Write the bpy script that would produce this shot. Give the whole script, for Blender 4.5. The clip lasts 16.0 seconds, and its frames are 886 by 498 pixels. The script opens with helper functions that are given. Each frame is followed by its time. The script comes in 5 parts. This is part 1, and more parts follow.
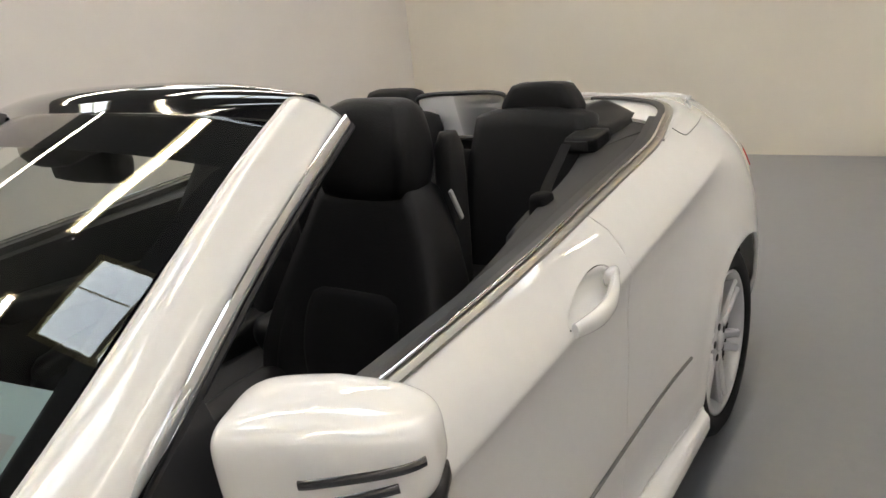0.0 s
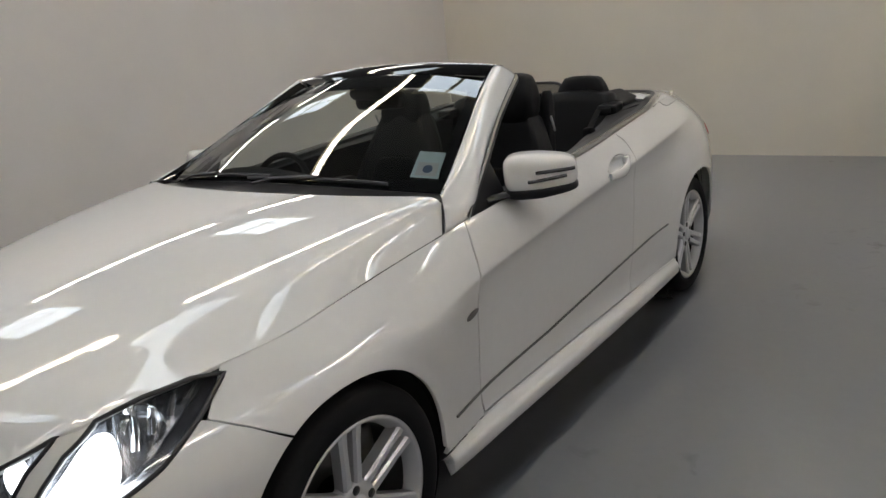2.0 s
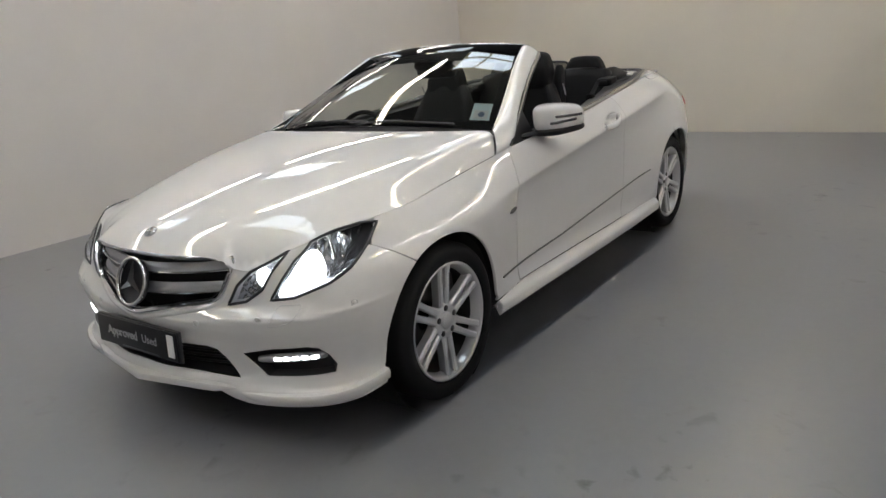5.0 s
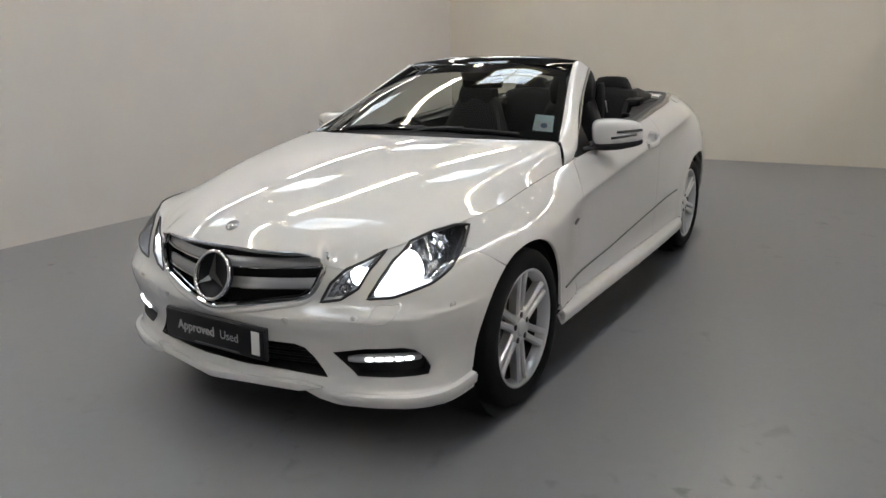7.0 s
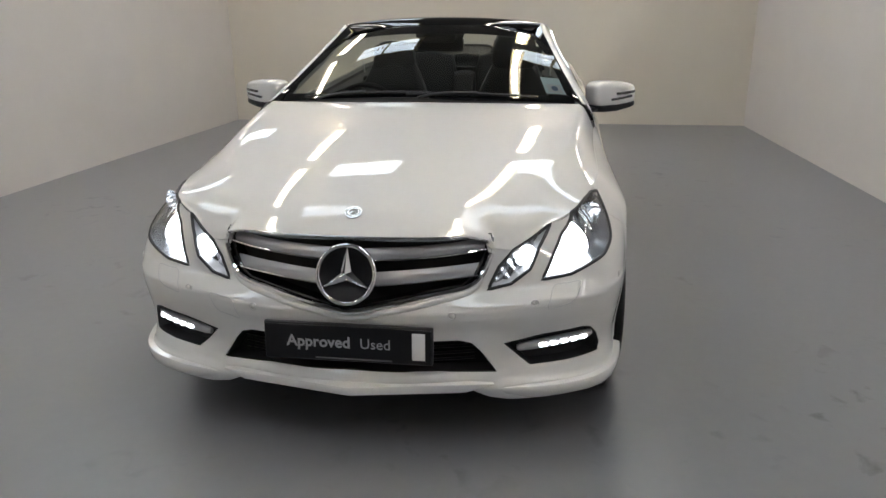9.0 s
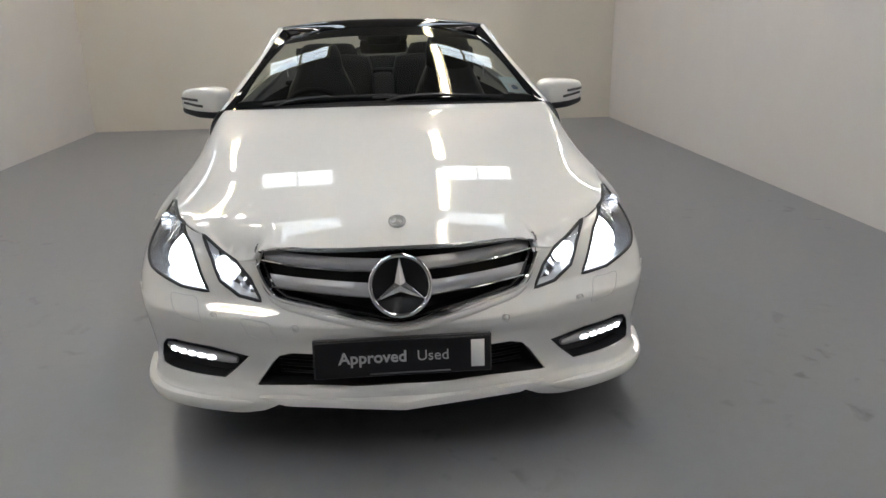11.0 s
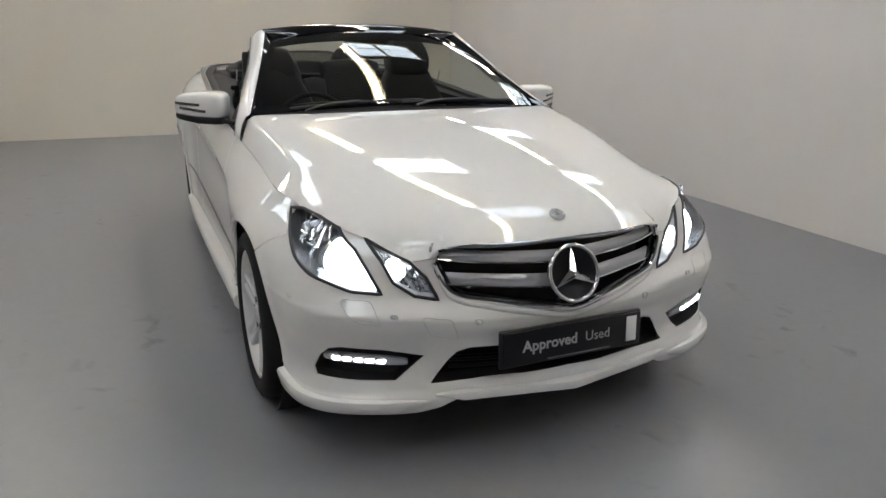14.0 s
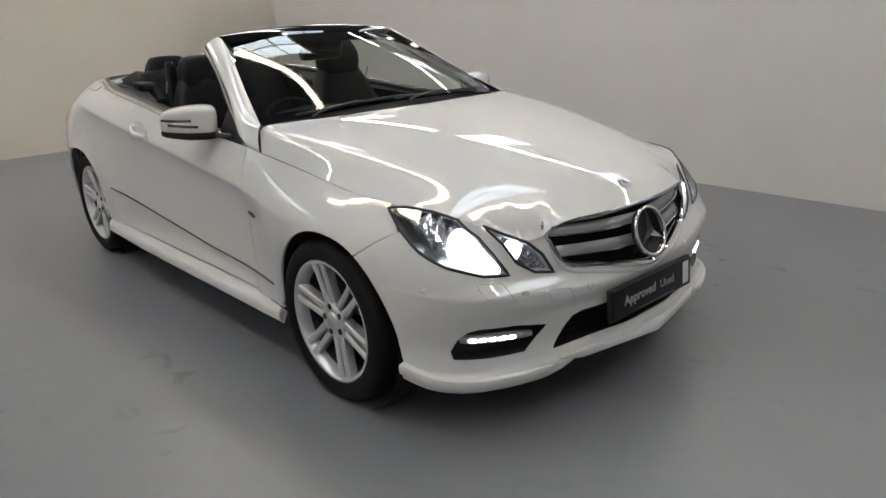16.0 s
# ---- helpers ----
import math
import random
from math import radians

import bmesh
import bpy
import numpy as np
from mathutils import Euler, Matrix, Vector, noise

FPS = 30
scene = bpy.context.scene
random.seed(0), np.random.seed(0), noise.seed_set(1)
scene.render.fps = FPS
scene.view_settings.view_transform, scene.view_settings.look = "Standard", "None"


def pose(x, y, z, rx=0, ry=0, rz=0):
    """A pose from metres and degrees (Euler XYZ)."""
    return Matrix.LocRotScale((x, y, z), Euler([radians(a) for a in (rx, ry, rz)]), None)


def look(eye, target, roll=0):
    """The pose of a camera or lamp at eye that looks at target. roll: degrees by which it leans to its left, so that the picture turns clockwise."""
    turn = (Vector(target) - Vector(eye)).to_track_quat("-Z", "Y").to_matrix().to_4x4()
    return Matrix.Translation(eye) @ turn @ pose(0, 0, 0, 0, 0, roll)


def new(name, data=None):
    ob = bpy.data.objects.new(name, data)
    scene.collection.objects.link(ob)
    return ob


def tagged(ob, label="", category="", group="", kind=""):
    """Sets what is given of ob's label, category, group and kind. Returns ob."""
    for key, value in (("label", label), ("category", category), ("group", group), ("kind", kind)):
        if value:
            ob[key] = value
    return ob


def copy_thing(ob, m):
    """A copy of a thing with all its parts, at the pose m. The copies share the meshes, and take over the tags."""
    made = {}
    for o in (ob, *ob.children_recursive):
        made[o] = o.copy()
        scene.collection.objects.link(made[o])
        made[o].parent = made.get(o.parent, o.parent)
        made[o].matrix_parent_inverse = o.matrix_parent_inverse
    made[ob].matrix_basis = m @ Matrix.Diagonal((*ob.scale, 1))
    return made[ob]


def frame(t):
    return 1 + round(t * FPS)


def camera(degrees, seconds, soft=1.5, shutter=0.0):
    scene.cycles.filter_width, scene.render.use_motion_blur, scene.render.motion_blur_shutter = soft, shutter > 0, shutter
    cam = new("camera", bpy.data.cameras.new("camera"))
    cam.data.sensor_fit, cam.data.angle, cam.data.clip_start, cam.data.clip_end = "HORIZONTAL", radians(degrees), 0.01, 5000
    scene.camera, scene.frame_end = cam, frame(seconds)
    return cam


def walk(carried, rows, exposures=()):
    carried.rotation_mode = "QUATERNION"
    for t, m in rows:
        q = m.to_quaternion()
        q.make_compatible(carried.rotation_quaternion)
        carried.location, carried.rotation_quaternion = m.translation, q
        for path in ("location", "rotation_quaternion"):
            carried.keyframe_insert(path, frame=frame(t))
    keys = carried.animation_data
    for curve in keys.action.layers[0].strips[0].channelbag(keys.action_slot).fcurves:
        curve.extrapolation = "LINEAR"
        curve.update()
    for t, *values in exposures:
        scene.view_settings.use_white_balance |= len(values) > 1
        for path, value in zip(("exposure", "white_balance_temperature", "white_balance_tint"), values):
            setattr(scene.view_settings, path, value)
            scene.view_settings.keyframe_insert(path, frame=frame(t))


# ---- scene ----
cam = camera(63.7, 16.0)
PATH = [
    (0, (1.423, 0.494, 1.442), (0.269, 2.011, 0.835), -6.4),
    (0.5, (1.529, 0.099, 1.44), (0.342, 1.599, 0.855), -6.9),
    (1, (1.694, -0.296, 1.445), (0.504, 1.22, 0.912), -6.1),
    (1.5, (1.855, -0.714, 1.444), (0.657, 0.802, 0.927), -5.8),
    (2, (2.021, -1.124, 1.428), (0.866, 0.419, 0.892), -5.3),
    (2.5, (2.257, -1.463, 1.438), (1.062, 0.048, 0.899), -3.8),
    (3, (2.349, -1.772, 1.395), (1.171, -0.235, 0.893), -5.3),
    (3.5, (2.419, -2.046, 1.415), (1.265, -0.511, 0.856), -5.0),
    (6, (2.469, -2.219, 1.404), (1.333, -0.67, 0.847), -4.9),
    (6.5, (2.336, -2.302, 1.399), (1.225, -0.731, 0.852), -0.7),
    (7, (2.036, -2.479, 1.396), (1.007, -0.846, 0.873), -1.5),
    (7.5, (1.717, -2.533, 1.357), (0.823, -0.824, 0.829), -2.5),
    (8, (1.311, -2.69, 1.388), (0.653, -0.886, 0.831), 0.1),
    (8.5, (0.942, -2.762, 1.379), (0.484, -0.917, 0.759), -1.0),
    (9, (0.57, -2.779, 1.373), (0.304, -0.893, 0.761), -0.4),
    (11.5, (-0.049, -2.755, 1.386), (0.128, -0.862, 0.767), -1.3),
    (12, (-0.056, -2.743, 1.382), (0.119, -0.853, 0.749), -1.1),
    (12.5, (-0.204, -2.754, 1.363), (0.012, -0.862, 0.752), 2.4),
    (13, (-0.535, -2.771, 1.379), (-0.133, -0.906, 0.778), 2.2),
    (13.5, (-0.879, -2.664, 1.374), (-0.333, -0.835, 0.776), 1.2),
    (14, (-1.244, -2.593, 1.38), (-0.464, -0.85, 0.785), 0.9),
    (14.5, (-1.579, -2.468, 1.422), (-0.648, -0.812, 0.796), 0.8),
    (15, (-1.884, -2.332, 1.452), (-0.876, -0.72, 0.832), 0.2),
    (15.5, (-2.108, -2.242, 1.433), (-0.904, -0.77, 0.815), -1.5),
    (16, (-2.209, -2.158, 1.432), (-0.942, -0.746, 0.799), -2.3),
]
EXPOSURE = [(0, 0.49, 6650, 10), (0.5, 0.21, 6500, 10), (1, 0.06, 6400, 10), (1.5, -0.14, 6350, 10), (2.5, -0.22, 6320, 10), (3.5, -0.02, 6300, 10), (6, 0.09, 6280, 10), (9, 0.14, 6260, 10), (12.5, 0.22, 6200, 10), (16, 0.08, 6220, 10)]
walk(cam, [(t, look(eye, target, roll)) for t, eye, target, roll in PATH], EXPOSURE)

# ---- world and large lights ----
world = bpy.data.worlds.new("daylight")
scene.world = world
world.use_nodes = True
wn = world.node_tree.nodes
sky = wn.new("ShaderNodeTexSky")
sky.sky_type, sky.sun_disc, sky.sun_elevation, sky.sun_rotation = "NISHITA", False, radians(40), radians(200)
world.node_tree.links.new(sky.outputs[0], wn["Background"].inputs[0])
wn["Background"].inputs[1].default_value = 0.12
CEIL = 4.5          # height of the ceiling
BATTEN = 19.5        # glow of the fluorescent tubes
SKYLIGHT = 4.6      # glow of the translucent roof lights
scene.view_settings.exposure = 0.0

# ---- materials ----
def material(name, colour, rough=0.5, metal=0.0, coat=0.0, grain=0.0, scale=40.0, bump=0.0, ior=1.5, glow=0.0, blotch=0.0, tint=None, spread=0.0, spec=0.5):
    """A principled material whose colour and gloss vary at two scales (fine grain, broad blotches)."""
    m = bpy.data.materials.new(name)
    m.use_nodes = True
    nodes, link = m.node_tree.nodes, m.node_tree.links.new
    b = nodes["Principled BSDF"]
    b.inputs["Base Color"].default_value = (*colour, 1)
    b.inputs["Roughness"].default_value, b.inputs["Metallic"].default_value = rough, metal
    b.inputs["Coat Weight"].default_value, b.inputs["Coat Roughness"].default_value = coat, 0.02
    b.inputs["Coat IOR"].default_value = 1.62
    b.inputs["IOR"].default_value, b.inputs["Specular IOR Level"].default_value = ior, spec
    if glow:
        b.inputs["Emission Color"].default_value, b.inputs["Emission Strength"].default_value = (*(tint or colour), 1), glow
    if grain or blotch or bump or spread:
        co = nodes.new("ShaderNodeTexCoord")
        fine, broad = nodes.new("ShaderNodeTexNoise"), nodes.new("ShaderNodeTexNoise")
        fine.inputs["Scale"].default_value, fine.inputs["Detail"].default_value = scale, 6
        broad.inputs["Scale"].default_value, broad.inputs["Detail"].default_value = scale / 25, 4
        link(co.outputs["Object"], fine.inputs["Vector"])
        link(co.outputs["Object"], broad.inputs["Vector"])
        dark = nodes.new("ShaderNodeMix")
        dark.data_type = "RGBA"
        dark.inputs[6].default_value = (*[c * (1 - grain) for c in colour], 1)
        dark.inputs[7].default_value = (*[min(1, c * (1 + grain)) for c in colour], 1)
        link(fine.outputs["Fac"], dark.inputs[0])
        mix = nodes.new("ShaderNodeMix")
        mix.data_type, mix.blend_type = "RGBA", "MULTIPLY"
        mix.inputs[0].default_value = 1.0
        ramp = nodes.new("ShaderNodeMapRange")
        ramp.inputs[1].default_value, ramp.inputs[2].default_value = 0.3, 0.7
        ramp.inputs[3].default_value, ramp.inputs[4].default_value = 1 - blotch, 1.0
        link(broad.outputs["Fac"], ramp.inputs[0])
        link(dark.outputs[2], mix.inputs[6])
        link(ramp.outputs[0], mix.inputs[7])
        link(mix.outputs[2], b.inputs["Base Color"])
        gloss = nodes.new("ShaderNodeMapRange")
        gloss.inputs[3].default_value, gloss.inputs[4].default_value = max(0, rough - spread), min(1, rough + spread)
        link(broad.outputs["Fac"], gloss.inputs[0])
        link(gloss.outputs[0], b.inputs["Roughness"])
        if bump:
            bp = nodes.new("ShaderNodeBump")
            bp.inputs["Strength"].default_value, bp.inputs["Distance"].default_value = bump, 0.002
            link(fine.outputs["Fac"], bp.inputs["Height"])
            link(bp.outputs[0], b.inputs["Normal"])
    return m


def glass(name, colour=(1, 1, 1), rough=0.0, clear=0.9):
    """Thin pane: mostly lets light straight through and mirrors at its surface."""
    m = bpy.data.materials.new(name)
    m.use_nodes = True
    nodes, link = m.node_tree.nodes, m.node_tree.links.new
    nodes.remove(nodes["Principled BSDF"])
    thru, gl, mix, fr = (nodes.new("ShaderNode" + k) for k in ("BsdfTransparent", "BsdfGlossy", "MixShader", "Fresnel"))
    thru.inputs[0].default_value = (*[c * clear for c in colour], 1)
    gl.inputs["Roughness"].default_value = rough
    fr.inputs[0].default_value = 1.72
    link(fr.outputs[0], mix.inputs[0])
    link(thru.outputs[0], mix.inputs[1])
    link(gl.outputs[0], mix.inputs[2])
    link(mix.outputs[0], nodes["Material Output"].inputs[0])
    return m


PAINT = material("pearl white car paint", (0.655, 0.65, 0.635), 0.5, coat=1.0, grain=0.015, scale=900, blotch=0.02, spec=0.15)
GLOSSBLACK = material("gloss black trim", (0.006, 0.006, 0.007), 0.06, coat=1.0)
STRIPGREY = material("dark grey rubbing strip", (0.09, 0.09, 0.085), 0.45)
SATINBLACK = material("satin black plastic", (0.012, 0.012, 0.013), 0.45, grain=0.2, scale=300)
RUBBER = material("tyre rubber", (0.006, 0.006, 0.0062), 0.75, grain=0.25, scale=160, bump=0.15, spec=0.25)
CHROME = material("chrome", (0.78, 0.79, 0.80), 0.07, metal=1.0)
BRUSHED = material("matt chrome strip", (0.36, 0.34, 0.30), 0.42, metal=1.0, grain=0.08, scale=200)
SATINSILVER = material("satin silver slat", (0.40, 0.40, 0.41), 0.33, metal=0.5, grain=0.03, scale=300)
SILVER = material("silver wheel paint", (0.60, 0.605, 0.615), 0.30, metal=0.5, coat=0.5, grain=0.04, scale=300)
STEEL = material("brake steel", (0.13, 0.125, 0.12), 0.45, metal=1.0, grain=0.15, scale=120)
DARK = material("shaded underbody", (0.008, 0.008, 0.008), 0.8)
LEATHER = material("black leather", (0.0035, 0.0035, 0.0038), 0.5, grain=0.3, scale=260, bump=0.25, spread=0.08, spec=0.18)
CLOTH = material("black cloth", (0.004, 0.004, 0.0044), 0.9, grain=0.4, scale=400, bump=0.3, spec=0.15)
TRIM = material("charcoal vinyl trim", (0.0095, 0.0095, 0.010), 0.55, grain=0.2, scale=350, bump=0.25, spec=0.3)
SOFT = material("black dashboard vinyl", (0.005, 0.005, 0.0054), 0.6, grain=0.25, scale=350, bump=0.3, spec=0.25)
PANE = glass("windscreen glass", (0.92, 0.98, 0.93), clear=0.74)
LENS = glass("clear lamp lens", clear=0.97)
REFLECTOR = material("lamp reflector", (0.86, 0.87, 0.88), 0.12, metal=1.0)
LAMPGREY = material("grey lamp housing", (0.46, 0.46, 0.47), 0.3, metal=0.2)
LAMPBOWL = material("smoky chrome lamp bowl", (0.33, 0.34, 0.36), 0.22, metal=0.85, grain=0.1, scale=90)
BULB = material("lit headlamp", (1, 1, 1), glow=5.0, tint=(0.93, 0.97, 1.0))
LED = material("lit daytime lamp", (1, 1, 1), glow=6.0, tint=(0.95, 0.98, 1.0))
REDLENS = material("red tail lamp", (0.35, 0.012, 0.01), 0.08, coat=1.0)
PLATE = material("black dealer plate", (0.007, 0.007, 0.008), 0.4, spec=0.3)
FACET = material("faceted lamp chrome", (0.50, 0.51, 0.53), 0.14, metal=1.0)
BARREL = material("dusty wheel barrel", (0.05, 0.05, 0.05), 0.55, metal=0.4, grain=0.2, scale=60, blotch=0.3)
PRINT = material("faint grey print", (0.11, 0.11, 0.115), 0.5)
INK = material("grey plate lettering", (0.36, 0.36, 0.37), 0.5)
LABELWHITE = material("white plate label", (0.75, 0.75, 0.75), 0.4)
BLUE = material("blue print", (0.03, 0.06, 0.12), 0.5)
PAPER = material("pale paper permit", (0.36, 0.44, 0.46), 0.6)
SMOKED = material("smoked indicator lens", (0.03, 0.03, 0.032), 0.15, coat=1.0)

# ---- mesh helpers ----
from mathutils.geometry import delaunay_2d_cdt


def part(name, bm, mat, parent=None, label="", smooth=True):
    """Links a bmesh as one mesh object under a thing or a part."""
    me = bpy.data.meshes.new(name)
    bm.normal_update()
    bm.to_mesh(me)
    bm.free()
    for m in mat if isinstance(mat, (list, tuple)) else [mat]:
        me.materials.append(m)
    if smooth:
        me.polygons.foreach_set("use_smooth", [True] * len(me.polygons))
    ob = new(name, me)
    ob.parent = parent
    if label:
        tagged(ob, label)
    return ob


def solid(name, verts, faces, mat, parent=None, label="", normals=None, smooth=True):
    me = bpy.data.meshes.new(name)
    me.from_pydata([tuple(map(float, v)) for v in verts], [], [tuple(map(int, f)) for f in faces])
    for m in mat if isinstance(mat, (list, tuple)) else [mat]:
        me.materials.append(m)
    if smooth:
        me.polygons.foreach_set("use_smooth", [True] * len(me.polygons))
    me.validate()
    if normals is not None and len(normals) == len(me.vertices):
        me.normals_split_custom_set_from_vertices([tuple(map(float, n)) for n in normals])
    elif smooth:
        me.set_sharp_from_angle(angle=0.75)
    ob = new(name, me)
    ob.parent = parent
    if label:
        tagged(ob, label)
    return ob


def dense(poly, step):
    """Closed polygon with its sides cut to the step."""
    out = []
    for p, q in zip(poly, poly[1:] + poly[:1]):
        n = max(1, int(np.ceil(np.hypot(q[0] - p[0], q[1] - p[1]) / step)))
        out += [(p[0] + (q[0] - p[0]) * i / n, p[1] + (q[1] - p[1]) * i / n) for i in range(n)]
    return out


def rounded(pts, n=6, closed=True):
    """Smooth closed outline through the points (centripetal spline)."""
    pts = [np.array(p, float) for p in pts]
    out, k = [], len(pts)
    for i in range(k if closed else k - 1):
        p0, p1, p2, p3 = (pts[(i + j) % k] if closed else pts[min(max(i + j, 0), k - 1)] for j in (-1, 0, 1, 2))
        for s in np.arange(n) / n:
            out.append(tuple(0.5 * (2 * p1 + (p2 - p0) * s + (2 * p0 - 5 * p1 + 4 * p2 - p3) * s**2 + (3 * p1 - p0 - 3 * p2 + p3) * s**3)))
    if not closed:
        out.append(tuple(pts[-1]))
    return out


def inside(pts, poly):
    x, y = pts[:, 0], pts[:, 1]
    res = np.zeros(len(pts), bool)
    for (x0, y0), (x1, y1) in zip(poly, poly[1:] + poly[:1]):
        if y0 != y1:
            res ^= ((y0 > y) != (y1 > y)) & (x < (x1 - x0) * (y - y0) / (y1 - y0) + x0)
    return res


def nearness(pts, ring):
    a, b = np.array(ring), np.roll(np.array(ring), -1, 0)
    best = np.full(len(pts), 9.0)
    for p, q in zip(a, b):
        d = q - p
        t = np.clip(((pts - p) @ d) / max(d @ d, 1e-12), 0, 1)
        best = np.minimum(best, np.hypot(*(pts - p - t[:, None] * d).T))
    return best


def shrink(poly, by):
    """Pulls a closed outline inwards for the gap between two panels."""
    p = np.array(poly, float)
    area = 0.5 * np.sum(p[:, 0] * np.roll(p[:, 1], -1) - np.roll(p[:, 0], -1) * p[:, 1])
    e0, e1 = p - np.roll(p, 1, 0), np.roll(p, -1, 0) - p
    n0, n1 = (np.stack((-e[:, 1], e[:, 0]), 1) / np.maximum(np.linalg.norm(e, axis=1, keepdims=True), 1e-9) for e in (e0, e1))
    n = n0 + n1
    n /= np.maximum((n * n).sum(1, keepdims=True) / 2, 0.25)
    return [tuple(v) for v in p + n * by * (1 if area > 0 else -1)]


def skin(name, outer, holes, form, mat, parent=None, label="", step=0.025, gap=0.0018, rim=0.014, flip=False, creases=()):
    """A panel cut from a surface form(a, b): triangles inside an outline, lifted, with its edges turned in by rim; mesh edges follow the crease lines."""
    outer = dense(shrink(outer, gap) if gap else list(outer), step)
    holes = [dense(shrink(h, -gap) if gap else list(h), step * 0.7) for h in holes]
    lo, hi = np.min(outer, 0), np.max(outer, 0)
    gx, gy = np.meshgrid(np.arange(lo[0] + step * 0.37, hi[0], step), np.arange(lo[1] + step * 0.41, hi[1], step))
    pts = np.stack((gx.ravel(), gy.ravel()), 1)
    keep = inside(pts, outer) & (nearness(pts, outer) > step * 0.45)
    for h in holes:
        keep &= ~inside(pts, h) & (nearness(pts, h) > step * 0.45)
    pts = pts[keep]
    bends = []
    for line in creases:
        q = np.array(line, float)
        ok = inside(q, outer) & (nearness(q, outer) > 0.003)
        for h in holes:
            ok &= ~inside(q, h) & (nearness(q, h) > 0.003)
        cuts = np.split(np.arange(len(q)), np.where(np.diff(ok.astype(int)) != 0)[0] + 1)
        bends += [q[c] for c in cuts if ok[c[0]] and len(c) > 1]
    for q in bends:
        pts = pts[np.min(np.hypot(pts[:, None, 0] - q[None, :, 0], pts[:, None, 1] - q[None, :, 1]), 1) > step * 0.4]
    verts, edges, n = [], [], 0
    for ring in [outer] + holes:
        verts += ring
        edges += [(n + i, n + (i + 1) % len(ring)) for i in range(len(ring))]
        n += len(ring)
    for q in bends:
        verts += [tuple(v) for v in q]
        edges += [(n + i, n + i + 1) for i in range(len(q) - 1)]
        n += len(q)
    verts += [tuple(p) for p in pts]
    vo, _, fo, _, _, _ = delaunay_2d_cdt([Vector(v) for v in verts], edges, [], 0, 1e-7)
    uv = np.array([tuple(v) for v in vo])
    tri = np.array([f for f in fo if len(f) == 3])
    mid = uv[tri].mean(1)
    ok = inside(mid, outer)
    for h in holes:
        ok &= ~inside(mid, h)
    tri = tri[ok]
    e = 1e-3
    p = form(uv[:, 0], uv[:, 1])
    nrm = np.cross(form(uv[:, 0] + e, uv[:, 1]) - form(uv[:, 0] - e, uv[:, 1]), form(uv[:, 0], uv[:, 1] + e) - form(uv[:, 0], uv[:, 1] - e))
    nrm /= np.maximum(np.linalg.norm(nrm, axis=1, keepdims=True), 1e-12)
    if flip:
        nrm, tri = -nrm, tri[:, ::-1]
    g = np.cross(p[tri[:, 1]] - p[tri[:, 0]], p[tri[:, 2]] - p[tri[:, 0]])
    wrong = (g * nrm[tri].mean(1)).sum(1) < 0
    tri[wrong] = tri[wrong][:, ::-1]
    faces = [tuple(t) for t in tri]
    verts3, normals = list(p), list(nrm)
    if rim:
        count = {}
        for t in faces:
            for i in range(3):
                count[tuple(sorted((t[i], t[(i + 1) % 3])))] = count.get(tuple(sorted((t[i], t[(i + 1) % 3]))), 0) + 1
        made = {}
        for t in list(faces):
            for i in range(3):
                u, v = t[i], t[(i + 1) % 3]
                if count[tuple(sorted((u, v)))] == 1:
                    for w in (u, v):
                        if w not in made:
                            made[w] = len(verts3)
                            side = np.cross(p[v] - p[u], nrm[w])
                            side /= max(np.linalg.norm(side), 1e-9)
                            verts3 += [p[w], p[w] - nrm[w] * rim]
                            normals += [0.6 * side + 0.8 * nrm[w], side]
                    faces.append((made[v], made[u], made[u] + 1, made[v] + 1))
    return solid(name, verts3, faces, mat, parent, label, normals)


def sheet(name, form, nu, nv, mat, parent=None, label="", thick=0.0, flip=False, us=(0, 1), vs=(0, 1)):
    """A grid over form(u, v), with a turned-in edge of the given thickness."""
    u, v = np.meshgrid(np.linspace(*us, nu), np.linspace(*vs, nv), indexing="ij")
    p = form(u.ravel(), v.ravel())
    e = 1e-3
    n = np.cross(form(u.ravel() + e, v.ravel()) - form(u.ravel() - e, v.ravel()), form(u.ravel(), v.ravel() + e) - form(u.ravel(), v.ravel() - e))
    n /= np.maximum(np.linalg.norm(n, axis=1, keepdims=True), 1e-12)
    if flip:
        n = -n
    faces = []
    for i in range(nu - 1):
        for j in range(nv - 1):
            q = (i * nv + j, (i + 1) * nv + j, (i + 1) * nv + j + 1, i * nv + j + 1)
            faces.append(q[::-1] if flip else q)
    verts, normals = list(p), list(n)
    if thick:
        ring = [i * nv for i in range(nu)] + [(nu - 1) * nv + j for j in range(1, nv)] + [i * nv + nv - 1 for i in range(nu - 2, -1, -1)] + [j for j in range(nv - 2, 0, -1)]
        base, k = len(verts), len(ring)
        for w in ring:
            verts += [p[w], p[w] - n[w] * thick]
            normals += [n[w], n[w]]
        for i in range(k):
            a, b = base + 2 * i, base + 2 * ((i + 1) % k)
            q = (b, a, a + 1, b + 1)
            faces.append(q[::-1] if flip else q)
        normals = None
    return solid(name, verts, faces, mat, parent, label, normals)


